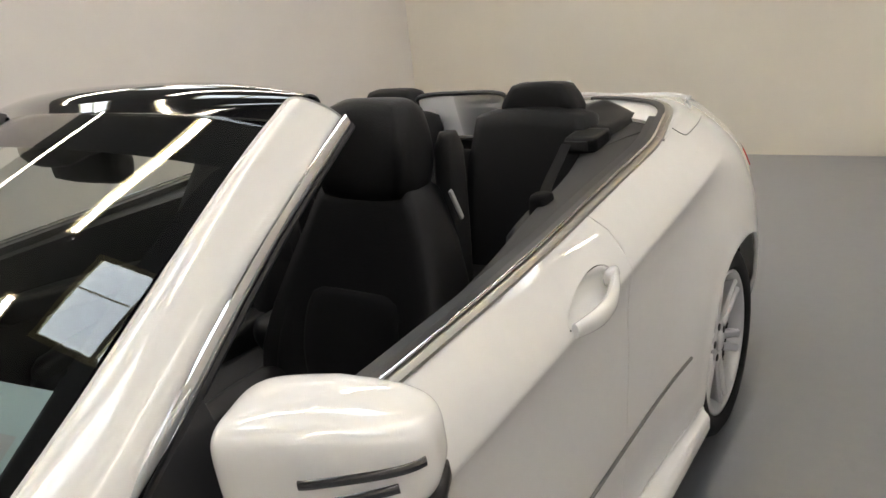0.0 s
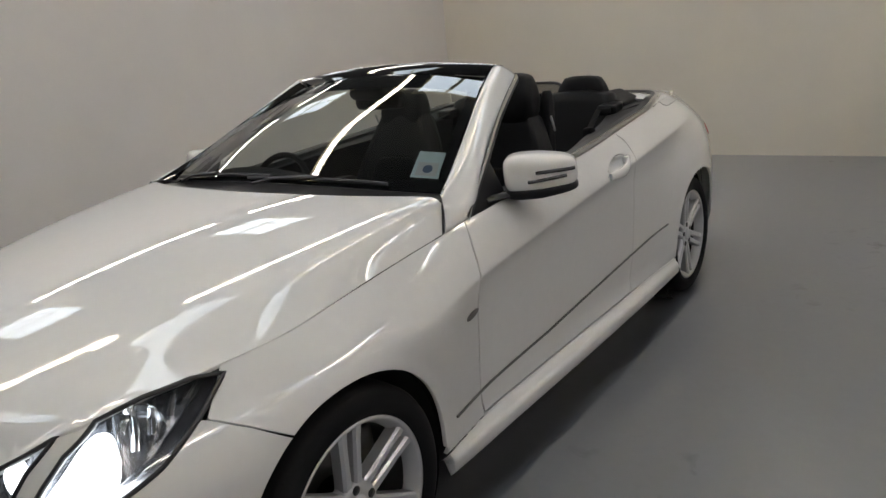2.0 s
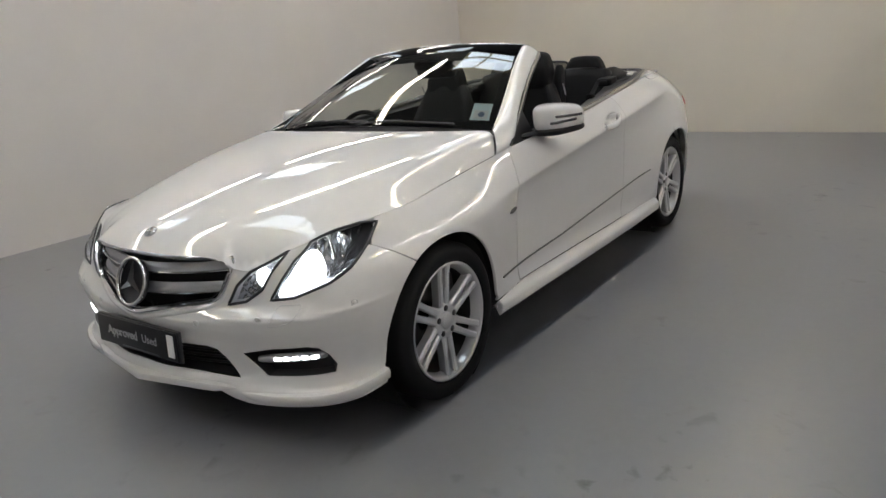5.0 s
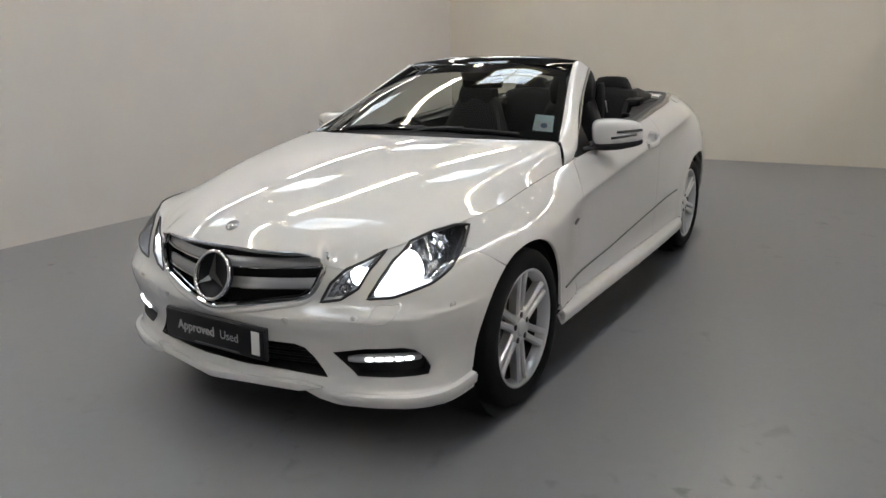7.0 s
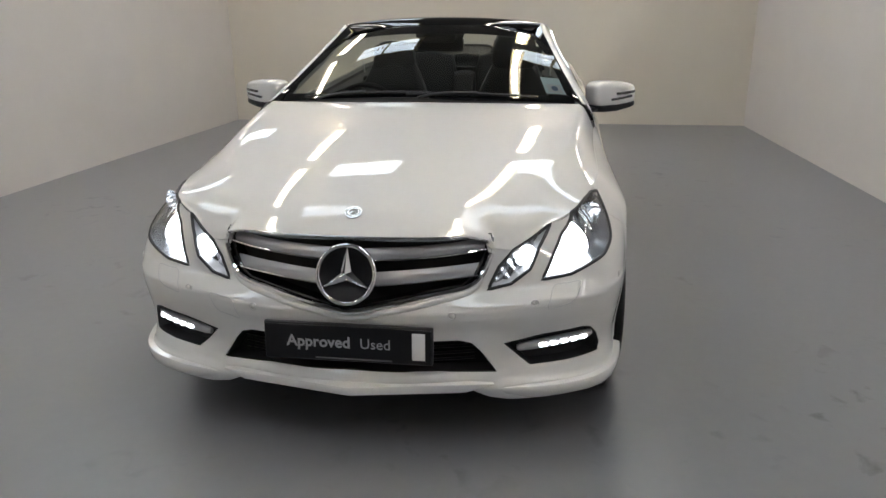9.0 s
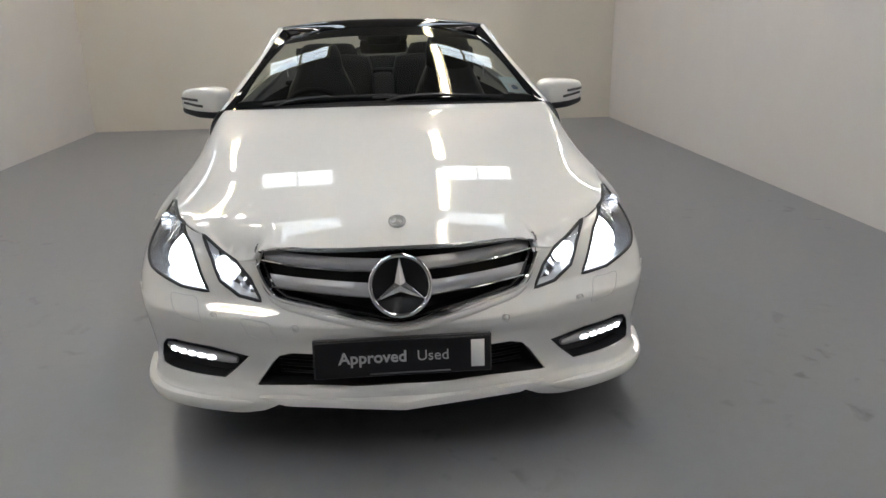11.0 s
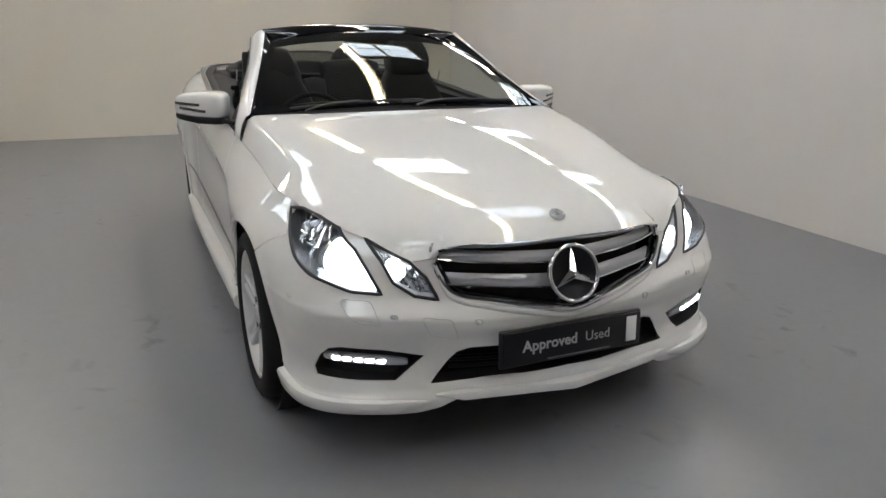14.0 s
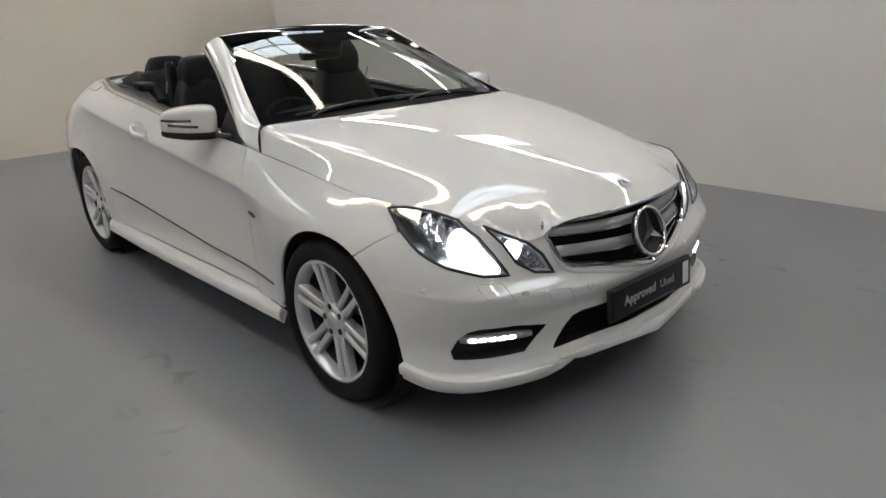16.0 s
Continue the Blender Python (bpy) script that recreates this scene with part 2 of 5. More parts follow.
def sweep(name, path, section, mat, parent=None, label="", up=(0, 0, 1), closed=False, taper=None):
    """Runs a closed section (offsets sideways, upwards) along a path."""
    path = np.array(path, float)
    t = np.gradient(path, axis=0) if not closed else np.roll(path, -1, 0) - np.roll(path, 1, 0)
    t /= np.maximum(np.linalg.norm(t, axis=1, keepdims=True), 1e-9)
    side = np.cross(t, np.array(up, float))
    side /= np.maximum(np.linalg.norm(side, axis=1, keepdims=True), 1e-9)
    top = np.cross(side, t)
    k, n = len(section), len(path)
    verts = [p + (s * x + w * y) * (taper(i / (n - 1)) if taper else 1) for i, (p, s, w) in enumerate(zip(path, side, top)) for x, y in section]
    faces = [(i * k + j, i * k + (j + 1) % k, ((i + 1) % n) * k + (j + 1) % k, ((i + 1) % n) * k + j) for i in range(n if closed else n - 1) for j in range(k)]
    if not closed:
        faces += [tuple(range(k))[::-1], tuple((n - 1) * k + j for j in range(k))]
    return solid(name, verts, faces, mat, parent, label)


def ring(r, n=10, sx=1.0, sy=1.0):
    return [(r * sx * math.cos(2 * math.pi * i / n), r * sy * math.sin(2 * math.pi * i / n)) for i in range(n)]


def lathe(profile, n=64):
    """bmesh of a profile (radius, offset along x) turned about the x axis."""
    bm = bmesh.new()
    rows = [[bm.verts.new((x, r * math.cos(2 * math.pi * i / n), r * math.sin(2 * math.pi * i / n))) for i in range(n)] for r, x in profile]
    for a, b in zip(rows, rows[1:]):
        for i in range(n):
            bm.faces.new((a[i], a[(i + 1) % n], b[(i + 1) % n], b[i]))
    return bm


def pillow(size, soft=0.35, cuts=6, shape=None):
    """bmesh of a rounded block (superellipsoid-like), for cushions, shells and small mouldings."""
    bm = bmesh.new()
    bmesh.ops.create_cube(bm, size=2)
    bmesh.ops.subdivide_edges(bm, edges=bm.edges[:], cuts=cuts, use_grid_fill=True)
    for v in bm.verts:
        p = np.array(v.co)
        q = p / np.linalg.norm(p) * 1.25
        w = p * (1 - soft) + np.clip(q, -1.02, 1.02) * soft
        w = w * np.array(size) / 2
        v.co = shape(w) if shape else w
    return bm


def slab(size, edge=0.004, seg=2):
    """bmesh of a box with bevelled edges."""
    bm = bmesh.new()
    bmesh.ops.create_cube(bm, size=1)
    bmesh.ops.scale(bm, vec=size, verts=bm.verts)
    if edge:
        bmesh.ops.bevel(bm, geom=bm.edges[:], offset=edge, segments=seg, affect="EDGES", profile=0.5)
    return bm


def moved(bm, m):
    bmesh.ops.transform(bm, matrix=m, verts=bm.verts)
    return bm


def both(points):
    """A half outline closed over the middle by its mirror image."""
    return list(points) + [(-a, z) for a, z in reversed(points) if abs(a) > 1e-6]

# ---- the car ----
# -- body form: plan outline, section profiles, loft helpers (metres, front axle at y = 0, nose towards -y) --
def cubic(ts, pts):
    """Natural cubic spline through pts at the parameters ts."""
    ts, pts = np.asarray(ts, float), np.asarray(pts, float)
    flat = pts.ndim == 1
    pts = pts.reshape(len(ts), -1)
    n, h = len(ts), np.diff(ts)
    a, b = np.eye(n), np.zeros_like(pts)
    for i in range(1, n - 1):
        a[i, i - 1 : i + 2] = h[i - 1], 2 * (h[i - 1] + h[i]), h[i]
        b[i] = 6 * ((pts[i + 1] - pts[i]) / h[i] - (pts[i] - pts[i - 1]) / h[i - 1])
    m = np.linalg.solve(a, b)

    def at(t):
        t = np.asarray(t, float)
        u = np.clip(t, ts[0], ts[-1])
        i = np.clip(np.searchsorted(ts, u, side="right") - 1, 0, n - 2)
        d, e, w = (u - ts[i])[..., None], (ts[i + 1] - u)[..., None], h[i][..., None]
        out = (m[i] * e**3 + m[i + 1] * d**3) / (6 * w) + (pts[i] / w - m[i] * w / 6) * e + (pts[i + 1] / w - m[i + 1] * w / 6) * d
        return out[..., 0] if flat else out

    return at


def tame(zs, ds):
    """Monotone (shape keeping) cubic through the points, for section profiles."""
    zs, ds = np.asarray(zs, float), np.asarray(ds, float)
    h, g = np.diff(zs), np.diff(ds) / np.diff(zs)
    m = np.r_[g[0], [0 if p * q <= 0 else 2 * p * q / (p + q) for p, q in zip(g, g[1:])], g[-1]]

    def at(z):
        z = np.clip(np.asarray(z, float), zs[0], zs[-1])
        i = np.clip(np.searchsorted(zs, z, side="right") - 1, 0, len(zs) - 2)
        t = (z - zs[i]) / h[i]
        return (1 + 2 * t) * (1 - t) ** 2 * ds[i] + t * (1 - t) ** 2 * h[i] * m[i] + t * t * (3 - 2 * t) * ds[i + 1] + t * t * (t - 1) * h[i] * m[i + 1]

    return at


PLAN = [(0, -0.835), (0.15, -0.826), (0.313, -0.797), (0.52, -0.742), (0.70, -0.672), (0.815, -0.565), (0.862, -0.38), (0.880, -0.17), (0.885, 0.0),
        (0.886, 0.35), (0.879, 0.65), (0.882, 1.2), (0.888, 1.8), (0.893, 2.3), (0.890, 2.76), (0.845, 3.1), (0.760, 3.40), (0.635, 3.60), (0.44, 3.76),
        (0.22, 3.81), (0, 3.82)]
_plan = cubic(range(len(PLAN)), PLAN)
_p = np.linspace(0, len(PLAN) - 1, 4001)
_xy = _plan(_p)
_arc = np.r_[0, np.cumsum(np.hypot(*np.diff(_xy, axis=0).T))]
SILL = [(0.14, -0.045), (0.18, -0.004), (0.24, 0.003), (0.28, -0.006)]
STATIONS = [
    (0, [(0.20, -0.05), (0.265, 0.005), (0.285, 0.015), (0.32, 0.012), (0.345, -0.008), (0.45, -0.012), (0.54, 0.0), (0.60, -0.022), (0.70, -0.046), (0.75, -0.060), (0.84, -0.11)]),
    (2, [(0.20, -0.05), (0.245, 0.0), (0.265, 0.008), (0.30, 0.006), (0.325, -0.014), (0.45, -0.010), (0.500, 0.0), (0.518, 0.0), (0.53, -0.006), (0.59, -0.042), (0.70, -0.05), (0.74, -0.057), (0.82, -0.11)]),
    (3, [(0.17, -0.05), (0.215, 0.005), (0.235, 0.012), (0.265, 0.01), (0.30, -0.008), (0.36, -0.024), (0.44, -0.014), (0.508, 0.0), (0.528, 0.0), (0.54, -0.008), (0.585, -0.05), (0.64, -0.066), (0.70, -0.088), (0.76, -0.14), (0.82, -0.20)]),
    (4, [(0.17, -0.05), (0.215, 0.005), (0.235, 0.012), (0.265, 0.008), (0.29, -0.010), (0.36, -0.024), (0.44, -0.012), (0.522, 0.003), (0.545, 0.003), (0.558, -0.005), (0.60, -0.036), (0.64, -0.055), (0.70, -0.09), (0.76, -0.13), (0.82, -0.19)]),
    (5, [(0.17, -0.05), (0.215, 0.0), (0.235, 0.008), (0.265, 0.004), (0.29, -0.012), (0.36, -0.022), (0.45, -0.010), (0.535, 0.002), (0.558, 0.002), (0.572, -0.003), (0.61, -0.014), (0.66, -0.035), (0.72, -0.075), (0.82, -0.17)]),
    (6.6, [(0.15, -0.06), (0.20, -0.01), (0.23, -0.004), (0.265, -0.006), (0.29, -0.02), (0.50, 0.002), (0.60, 0.006), (0.66, -0.002), (0.70, -0.020), (0.75, -0.058), (0.80, -0.105), (0.9, -0.2)]),
    (8, [(0.14, -0.045), (0.30, -0.015), (0.50, 0.0), (0.60, 0.008), (0.66, 0.013), (0.70, 0.010), (0.74, -0.010), (0.78, -0.044), (0.82, -0.084), (0.84, -0.105), (0.92, -0.19)]),
    (10, SILL + [(0.36, -0.02), (0.45, -0.015), (0.60, -0.003), (0.69, -0.001), (0.75, -0.009), (0.80, -0.022), (0.84, -0.036), (0.88, -0.055), (0.911, -0.074), (0.98, -0.125)]),
    (12, SILL + [(0.36, -0.025), (0.45, -0.018), (0.60, -0.008), (0.75, 0.0), (0.83, -0.005), (0.88, -0.020), (0.93, -0.046), (0.98, -0.083), (1.04, -0.14)]),
    (14, [(0.15, -0.03), (0.50, -0.002), (0.66, 0.003), (0.75, 0.0), (0.85, -0.015), (0.92, -0.035), (1.0, -0.09), (1.06, -0.16), (1.12, -0.26)]),
    (16, [(0.17, -0.06), (0.22, -0.02), (0.40, -0.005), (0.60, 0.0), (0.75, -0.010), (0.88, -0.05), (0.97, -0.12), (1.04, -0.21), (1.10, -0.34)]),
    (18, [(0.17, -0.08), (0.22, -0.03), (0.40, 0.0), (0.55, 0.0), (0.65, -0.03), (0.85, -0.05), (0.97, -0.08), (1.03, -0.13), (1.10, -0.30)]),
    (20, [(0.17, -0.08), (0.22, -0.03), (0.40, 0.0), (0.55, 0.0), (0.65, -0.03), (0.85, -0.05), (0.97, -0.08), (1.03, -0.13), (1.10, -0.30)]),
]


def eased(f, wide):
    """Section profile without sudden bends: f averaged over a short stretch of height."""
    steps = np.linspace(-1, 1, 9)
    share = np.cos(steps * math.pi / 2.2)
    return lambda z: sum(w * f(np.asarray(z, float) + wide * k) for w, k in zip(share / share.sum(), steps))


_profiles = [eased(tame(*zip(*rows)), 0.030) if 6 < k < 15 else tame(*zip(*rows)) for k, rows in STATIONS]
_st = [s for s, _ in STATIONS]


def arc_x(x):
    """Arc length along the plan outline from the nose to where the front reaches the half width x."""
    return np.interp(x, _xy[:1200, 0], _arc[:1200])


def arc_y(y):
    """Arc length along the flank at the station y."""
    return np.interp(y, _xy[800:3500, 1], _arc[800:3500])


def ease(t):
    t = np.clip(t, 0, 1)
    return t * t * (3 - 2 * t)


_fold = cubic([0.2, 0.40, 0.53, 0.81, 1.16, 1.53, 2.1, 2.7, 3.0], [0.703, 0.727, 0.743, 0.774, 0.811, 0.849, 0.903, 0.960, 0.988])


def crease_z(y):
    """Height of the sharp fold that rises along the flank."""
    return _fold(np.clip(y, 0.2, 3.0))


def flank(a, z, out=0.0):
    """Point of the body band at arc a (negative: the other side of the car) and height z, pushed out by out."""
    a, z = np.asarray(a, float), np.asarray(z, float)
    p = np.interp(np.abs(a), _arc, _p)
    c, e = _plan(p), 1e-3
    t = _plan(np.minimum(p + e, 20)) - _plan(np.maximum(p - e, 0))
    n = np.stack((-t[..., 1], t[..., 0]), -1)
    n = -n / np.linalg.norm(n, axis=-1, keepdims=True)
    rows = np.stack([f(z) for f in _profiles])
    k = np.clip(np.searchsorted(_st, p, side="right") - 1, 0, len(_st) - 2)
    s0, s1 = np.take(_st, k), np.take(_st, k + 1)
    u = (p - s0) / (s1 - s0)

    def row(i):
        return np.take_along_axis(rows, np.clip(i, 0, len(_st) - 1)[None], 0)[0]

    d0, d1 = row(k), row(k + 1)
    m0 = np.where(k > 0, (d1 - row(k - 1)) / (s1 - np.take(_st, np.maximum(k - 1, 0))), 0) * (s1 - s0)
    m1 = np.where(k < len(_st) - 2, (row(k + 2) - d0) / (np.take(_st, np.minimum(k + 2, len(_st) - 1)) - s0), 0) * (s1 - s0)
    d = (2 * u**3 - 3 * u**2 + 1) * d0 + (u**3 - 2 * u**2 + u) * m0 + (3 * u**2 - 2 * u**3) * d1 + (u**3 - u**2) * m1
    y = c[..., 1]
    fall = -0.003 * np.logaddexp(0, -(z - crease_z(y)) / 0.003)
    d = d + 0.034 * (fall / 0.125) * np.exp(1 + fall / 0.125) * ease((y - 0.28) / 0.42) * ease((2.95 - y) / 0.5)
    for cy, r in ((-0.03, 0.365), (2.745, 0.372)):
        far = np.hypot(y - cy, z - 0.325) - r
        d = d + 0.005 * np.exp(-((np.maximum(far, 0) / 0.03) ** 2)) * (z > 0.30) * (np.abs(y - cy) < 0.5)
    haunch = np.maximum(np.hypot((y - 2.745) * 0.8, z - 0.325) - 0.372, 0)
    d = d + 0.012 * np.exp(-((haunch / 0.15) ** 2)) * ease((z - 0.25) / 0.1) * ease((y - 1.95) / 0.35)
    xy = c + n * (d + out)[..., None]
    return np.stack((xy[..., 0] * np.where(a < 0, -1, 1), xy[..., 1], z), -1)


def run(pts):
    """Curve through control points, from 0 to 1 by its length."""
    pts = np.array(pts, float)
    t = np.r_[0, np.cumsum(np.linalg.norm(np.diff(pts, axis=0), axis=1))]
    return cubic(t / t[-1], pts)


def net(curves):
    """Surface through several curves of control points: f(u, v) with u along each curve and v from curve to curve."""
    pts = np.array(curves, float)
    su = np.r_[0, np.cumsum(np.linalg.norm(np.diff(pts, axis=1), axis=2).mean(0))]
    return loft([cubic(su / su[-1], c) for c in pts])


def loft(sp):
    """Surface through curves given as functions of u."""
    pts = np.stack([f(np.linspace(0, 1, 9)) for f in sp])
    sv = np.r_[0, np.cumsum(np.linalg.norm(np.diff(pts, axis=0), axis=2).mean(1))]
    vs, n = sv / sv[-1], len(sp)

    def at(u, v):
        u, v = np.broadcast_arrays(np.asarray(u, float), np.asarray(v, float))
        p = np.stack([s(u.reshape(-1)) for s in sp], 1)
        vv = np.clip(v.reshape(-1), 0, 1)
        h = np.maximum(np.linalg.norm(np.diff(p, axis=1), axis=2), 1e-4)
        a, b = np.zeros((len(vv), n, n)), np.zeros_like(p)
        a[:, 0, 0] = a[:, -1, -1] = 1
        for i in range(1, n - 1):
            a[:, i, i - 1], a[:, i, i], a[:, i, i + 1] = h[:, i - 1], 2 * (h[:, i - 1] + h[:, i]), h[:, i]
            b[:, i] = 6 * ((p[:, i + 1] - p[:, i]) / h[:, i, None] - (p[:, i] - p[:, i - 1]) / h[:, i - 1, None])
        m = np.linalg.solve(a, b)
        i, j = np.clip(np.searchsorted(vs, vv, side="right") - 1, 0, n - 2), np.arange(len(vv))
        w = h[j, i][:, None]
        d = ((vv - vs[i]) / (vs[i + 1] - vs[i]))[:, None] * w
        e = w - d
        out = (m[j, i] * e**3 + m[j, i + 1] * d**3) / (6 * w) + (p[j, i] / w - m[j, i] * w / 6) * e + (p[j, i + 1] / w - m[j, i + 1] * w / 6) * d
        return out.reshape(*v.shape, 3)

    return at
# -- end of form --

# ---- room ----
WEST, EAST, NORTH, SOUTH = -3.86, 3.22, 7.25, -9.0
FLOORPAINT = material("grey floor paint", (0.216, 0.220, 0.229), 0.32, grain=0.05, scale=18, bump=0.03, blotch=0.09, spread=0.05)


def scuffed(m, amount):
    """Sparse dark scuffs and tyre smears on a floor paint."""
    nodes, link = m.node_tree.nodes, m.node_tree.links.new
    b = nodes["Principled BSDF"]
    before = b.inputs["Base Color"].links[0].from_socket
    co, n1, n2, r1, r2 = (nodes.new("ShaderNode" + k) for k in ("TexCoord", "TexNoise", "TexNoise", "MapRange", "MapRange"))
    n1.inputs["Scale"].default_value, n1.inputs["Detail"].default_value, n1.inputs["Distortion"].default_value = 7.0, 7, 0.5
    n2.inputs["Scale"].default_value, n2.inputs["Detail"].default_value = 0.8, 3
    for r, lo, hi in ((r1, 0.60, 0.74), (r2, 0.50, 0.68)):
        r.inputs[1].default_value, r.inputs[2].default_value = lo, hi
    mul, mix = nodes.new("ShaderNodeMath"), nodes.new("ShaderNodeMix")
    mul.operation, mix.data_type = "MULTIPLY", "RGBA"
    link(co.outputs["Object"], n1.inputs["Vector"])
    link(co.outputs["Object"], n2.inputs["Vector"])
    link(n1.outputs["Fac"], r1.inputs[0])
    link(n2.outputs["Fac"], r2.inputs[0])
    link(r1.outputs[0], mul.inputs[0])
    link(r2.outputs[0], mul.inputs[1])
    link(mul.outputs[0], mix.inputs[0])
    link(before, mix.inputs[6])
    mix.inputs[7].default_value = (amount, amount, amount, 1)
    link(mix.outputs[2], b.inputs["Base Color"])


scuffed(FLOORPAINT, 0.095)
WALLPAINT = material("off-white wall paint", (0.645, 0.612, 0.578), 0.75, grain=0.015, scale=60, bump=0.06, blotch=0.03)
CREAMPAINT = material("cream wall paint", (0.655, 0.610, 0.525), 0.75, grain=0.015, scale=60, bump=0.06, blotch=0.03)
CEILPAINT = material("white ceiling", (0.62, 0.60, 0.56), 0.8, grain=0.03, scale=30, blotch=0.05)
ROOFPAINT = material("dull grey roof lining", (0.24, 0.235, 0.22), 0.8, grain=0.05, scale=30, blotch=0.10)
TUBE = material("lit fluorescent tube", (1, 1, 1), glow=BATTEN, tint=(1.0, 0.93, 0.915))
HOUSING = material("yellowed white enamel", (0.78, 0.70, 0.42), 0.45)
ROOFLIGHT = material("daylit roof light", (0.9, 0.95, 1.0), 0.4, glow=SKYLIGHT, tint=(0.80, 0.90, 1.0))


def block(name, lo, hi, mat, edge=0.0):
    lo, hi = np.array(lo, float), np.array(hi, float)
    return part(name, moved(slab(tuple(hi - lo), edge), Matrix.Translation((lo + hi) / 2)), mat, smooth=False)


HALL = (-12.5, 12.5, -11.0, 15.5)   # the hall round the studio bay: west, east, south, north
TOP = 2.85                          # height of the studio partitions
tagged(block("floor", (HALL[0], HALL[2], -0.2), (HALL[1], HALL[3], 0), FLOORPAINT), "smooth grey painted concrete floor", "floor", kind="structure")
for name, lo, hi in (("wall_north", (WEST - 0.15, NORTH, 0), (EAST + 0.15, NORTH + 0.15, CEIL)), ("wall_west", (WEST - 0.15, SOUTH, 0), (WEST, NORTH, TOP)), ("wall_east", (EAST, SOUTH, 0), (EAST + 0.15, NORTH, TOP))):
    tagged(block(name, lo, hi, CREAMPAINT if name == "wall_north" else WALLPAINT), "plain off-white painted studio partition", "wall", kind="structure")
for name, lo, hi in (("hall_wall_north", (HALL[0], HALL[3], 0), (HALL[1], HALL[3] + 0.2, CEIL)), ("hall_wall_south", (HALL[0], HALL[2] - 0.2, 0), (HALL[1], HALL[2], CEIL)),
                     ("hall_wall_west", (HALL[0] - 0.2, HALL[2], 0), (HALL[0], HALL[3], CEIL)), ("hall_wall_east", (HALL[1], HALL[2], 0), (HALL[1] + 0.2, HALL[3], CEIL))):
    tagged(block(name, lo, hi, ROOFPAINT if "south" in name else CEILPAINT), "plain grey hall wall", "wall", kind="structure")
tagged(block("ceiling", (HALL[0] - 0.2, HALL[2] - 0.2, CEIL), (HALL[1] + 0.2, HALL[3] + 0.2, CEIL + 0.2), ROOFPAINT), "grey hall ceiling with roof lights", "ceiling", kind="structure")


def batten(length):
    thing = new("fluorescent_light")
    trough = [(-0.115, -0.080), (-0.06, -0.015), (0.06, -0.015), (0.115, -0.080), (0.12, -0.075), (0.07, -0.002), (-0.07, -0.002), (-0.12, -0.075)]
    sweep("reflector", [(0, -length / 2, 0), (0, 0, 0), (0, length / 2, 0)], trough, HOUSING, thing, "yellowed batten reflector")
    for x in (-0.035, 0.035):
        part("tube", moved(lathe([(0.0, -length / 2 + 0.03), (0.028, -length / 2 + 0.03), (0.028, length / 2 - 0.03), (0.0, length / 2 - 0.03)], 10), pose(x, 0, -0.052, 0, 0, 90)), TUBE, thing, "glowing tube")
    return tagged(thing, "twin fluorescent batten glowing on the ceiling", "ceiling light", "battens on the ceiling")


first = batten(3.2)
first.matrix_basis = pose(-10.2, -1.2, CEIL - 0.01)
short = batten(1.9)
short.matrix_basis = pose(-10.2, -4.5, CEIL - 0.01)
for x in (-10.2, -6.5, -2.8, 0.93, 4.65, 8.4):
    if x > -10:
        copy_thing(short, pose(x, -4.5, CEIL - 0.01))
    for y in (-1.2, 2.85, 6.75, 10.65):
        if (x, y) != (-10.2, -1.2):
            copy_thing(first, pose(x, y, CEIL - 0.01))


def rooflight(w, l):
    thing = new("roof_light")
    for x, y, a, b in ((0, l / 2, w + 0.1, 0.06), (0, -l / 2, w + 0.1, 0.06), (w / 2, 0, 0.06, l), (-w / 2, 0, 0.06, l), (0, 0, 0.04, l), (0, 0.1 * l, w, 0.018)):
        part("glazing_bar", moved(slab((a, b, 0.05), 0.004), pose(x, y, -0.03)), HOUSING, thing)
    part("pane", moved(slab((w, l, 0.012), 0.0), pose(0, 0, -0.012)), ROOFLIGHT, thing, "glowing pale blue pane")
    return tagged(thing, "daylit roof light with pale blue panes", "roof light", "roof lights")


sample = rooflight(1.25, 0.98)
sample.matrix_basis = pose(-8.9, -3.2, CEIL)
for x in (-8.9, -5.1, -1.55, 1.55, 5.2, 8.9):
    for y in (-3.2, 0.6, 4.2, 8.0, 11.8):
        if (x, y) != (-8.9, -3.2):
            copy_thing(sample, pose(x, y, CEIL))

car = tagged(new("convertible_car"), "white two-door convertible car with folded roof and lit headlamps", "car")


def arch(y0, y1, cy, r, cz=0.325, n=24):
    """Arc of a wheel opening from the station y0 over the top to y1, as (arc, height)."""
    t0, t1 = math.acos(max(-1, min(1, (y0 - cy) / r))), math.acos(max(-1, min(1, (y1 - cy) / r)))
    return [(float(arc_y(cy + r * math.cos(t))), cz + r * math.sin(t)) for t in np.linspace(t0, t1, n)]


def flip_side(poly):
    return [(-a, z) for a, z in poly]


def yz(*pts):
    return [(float(arc_y(y)), z) for y, z in pts]


# hood edge (shut line) in (arc, height), from the grille corner back along the lamps
EDGE = [(0.466, 0.702), (0.53, 0.694), (0.60, 0.722), (0.678, 0.757), (0.795, 0.783), (0.985, 0.804), (1.10, 0.8100), (1.172, 0.8140)] + yz((-0.134, 0.8235), (0.071, 0.848), (0.308, 0.876), (0.494, 0.900), (0.632, 0.919))
LAMP = [(1.172, 0.798), (1.10, 0.808), (0.985, 0.804), (0.80, 0.781), (0.71, 0.725), (0.665, 0.672), (0.616, 0.600), (0.715, 0.611), (0.80, 0.637), (0.867, 0.655), (0.966, 0.690), (1.072, 0.742)]
SMALL = [(0.677, 0.755), (0.600, 0.721), (0.528, 0.692), (0.475, 0.645), (0.438, 0.579), (0.513, 0.591), (0.579, 0.632), (0.618, 0.695)]
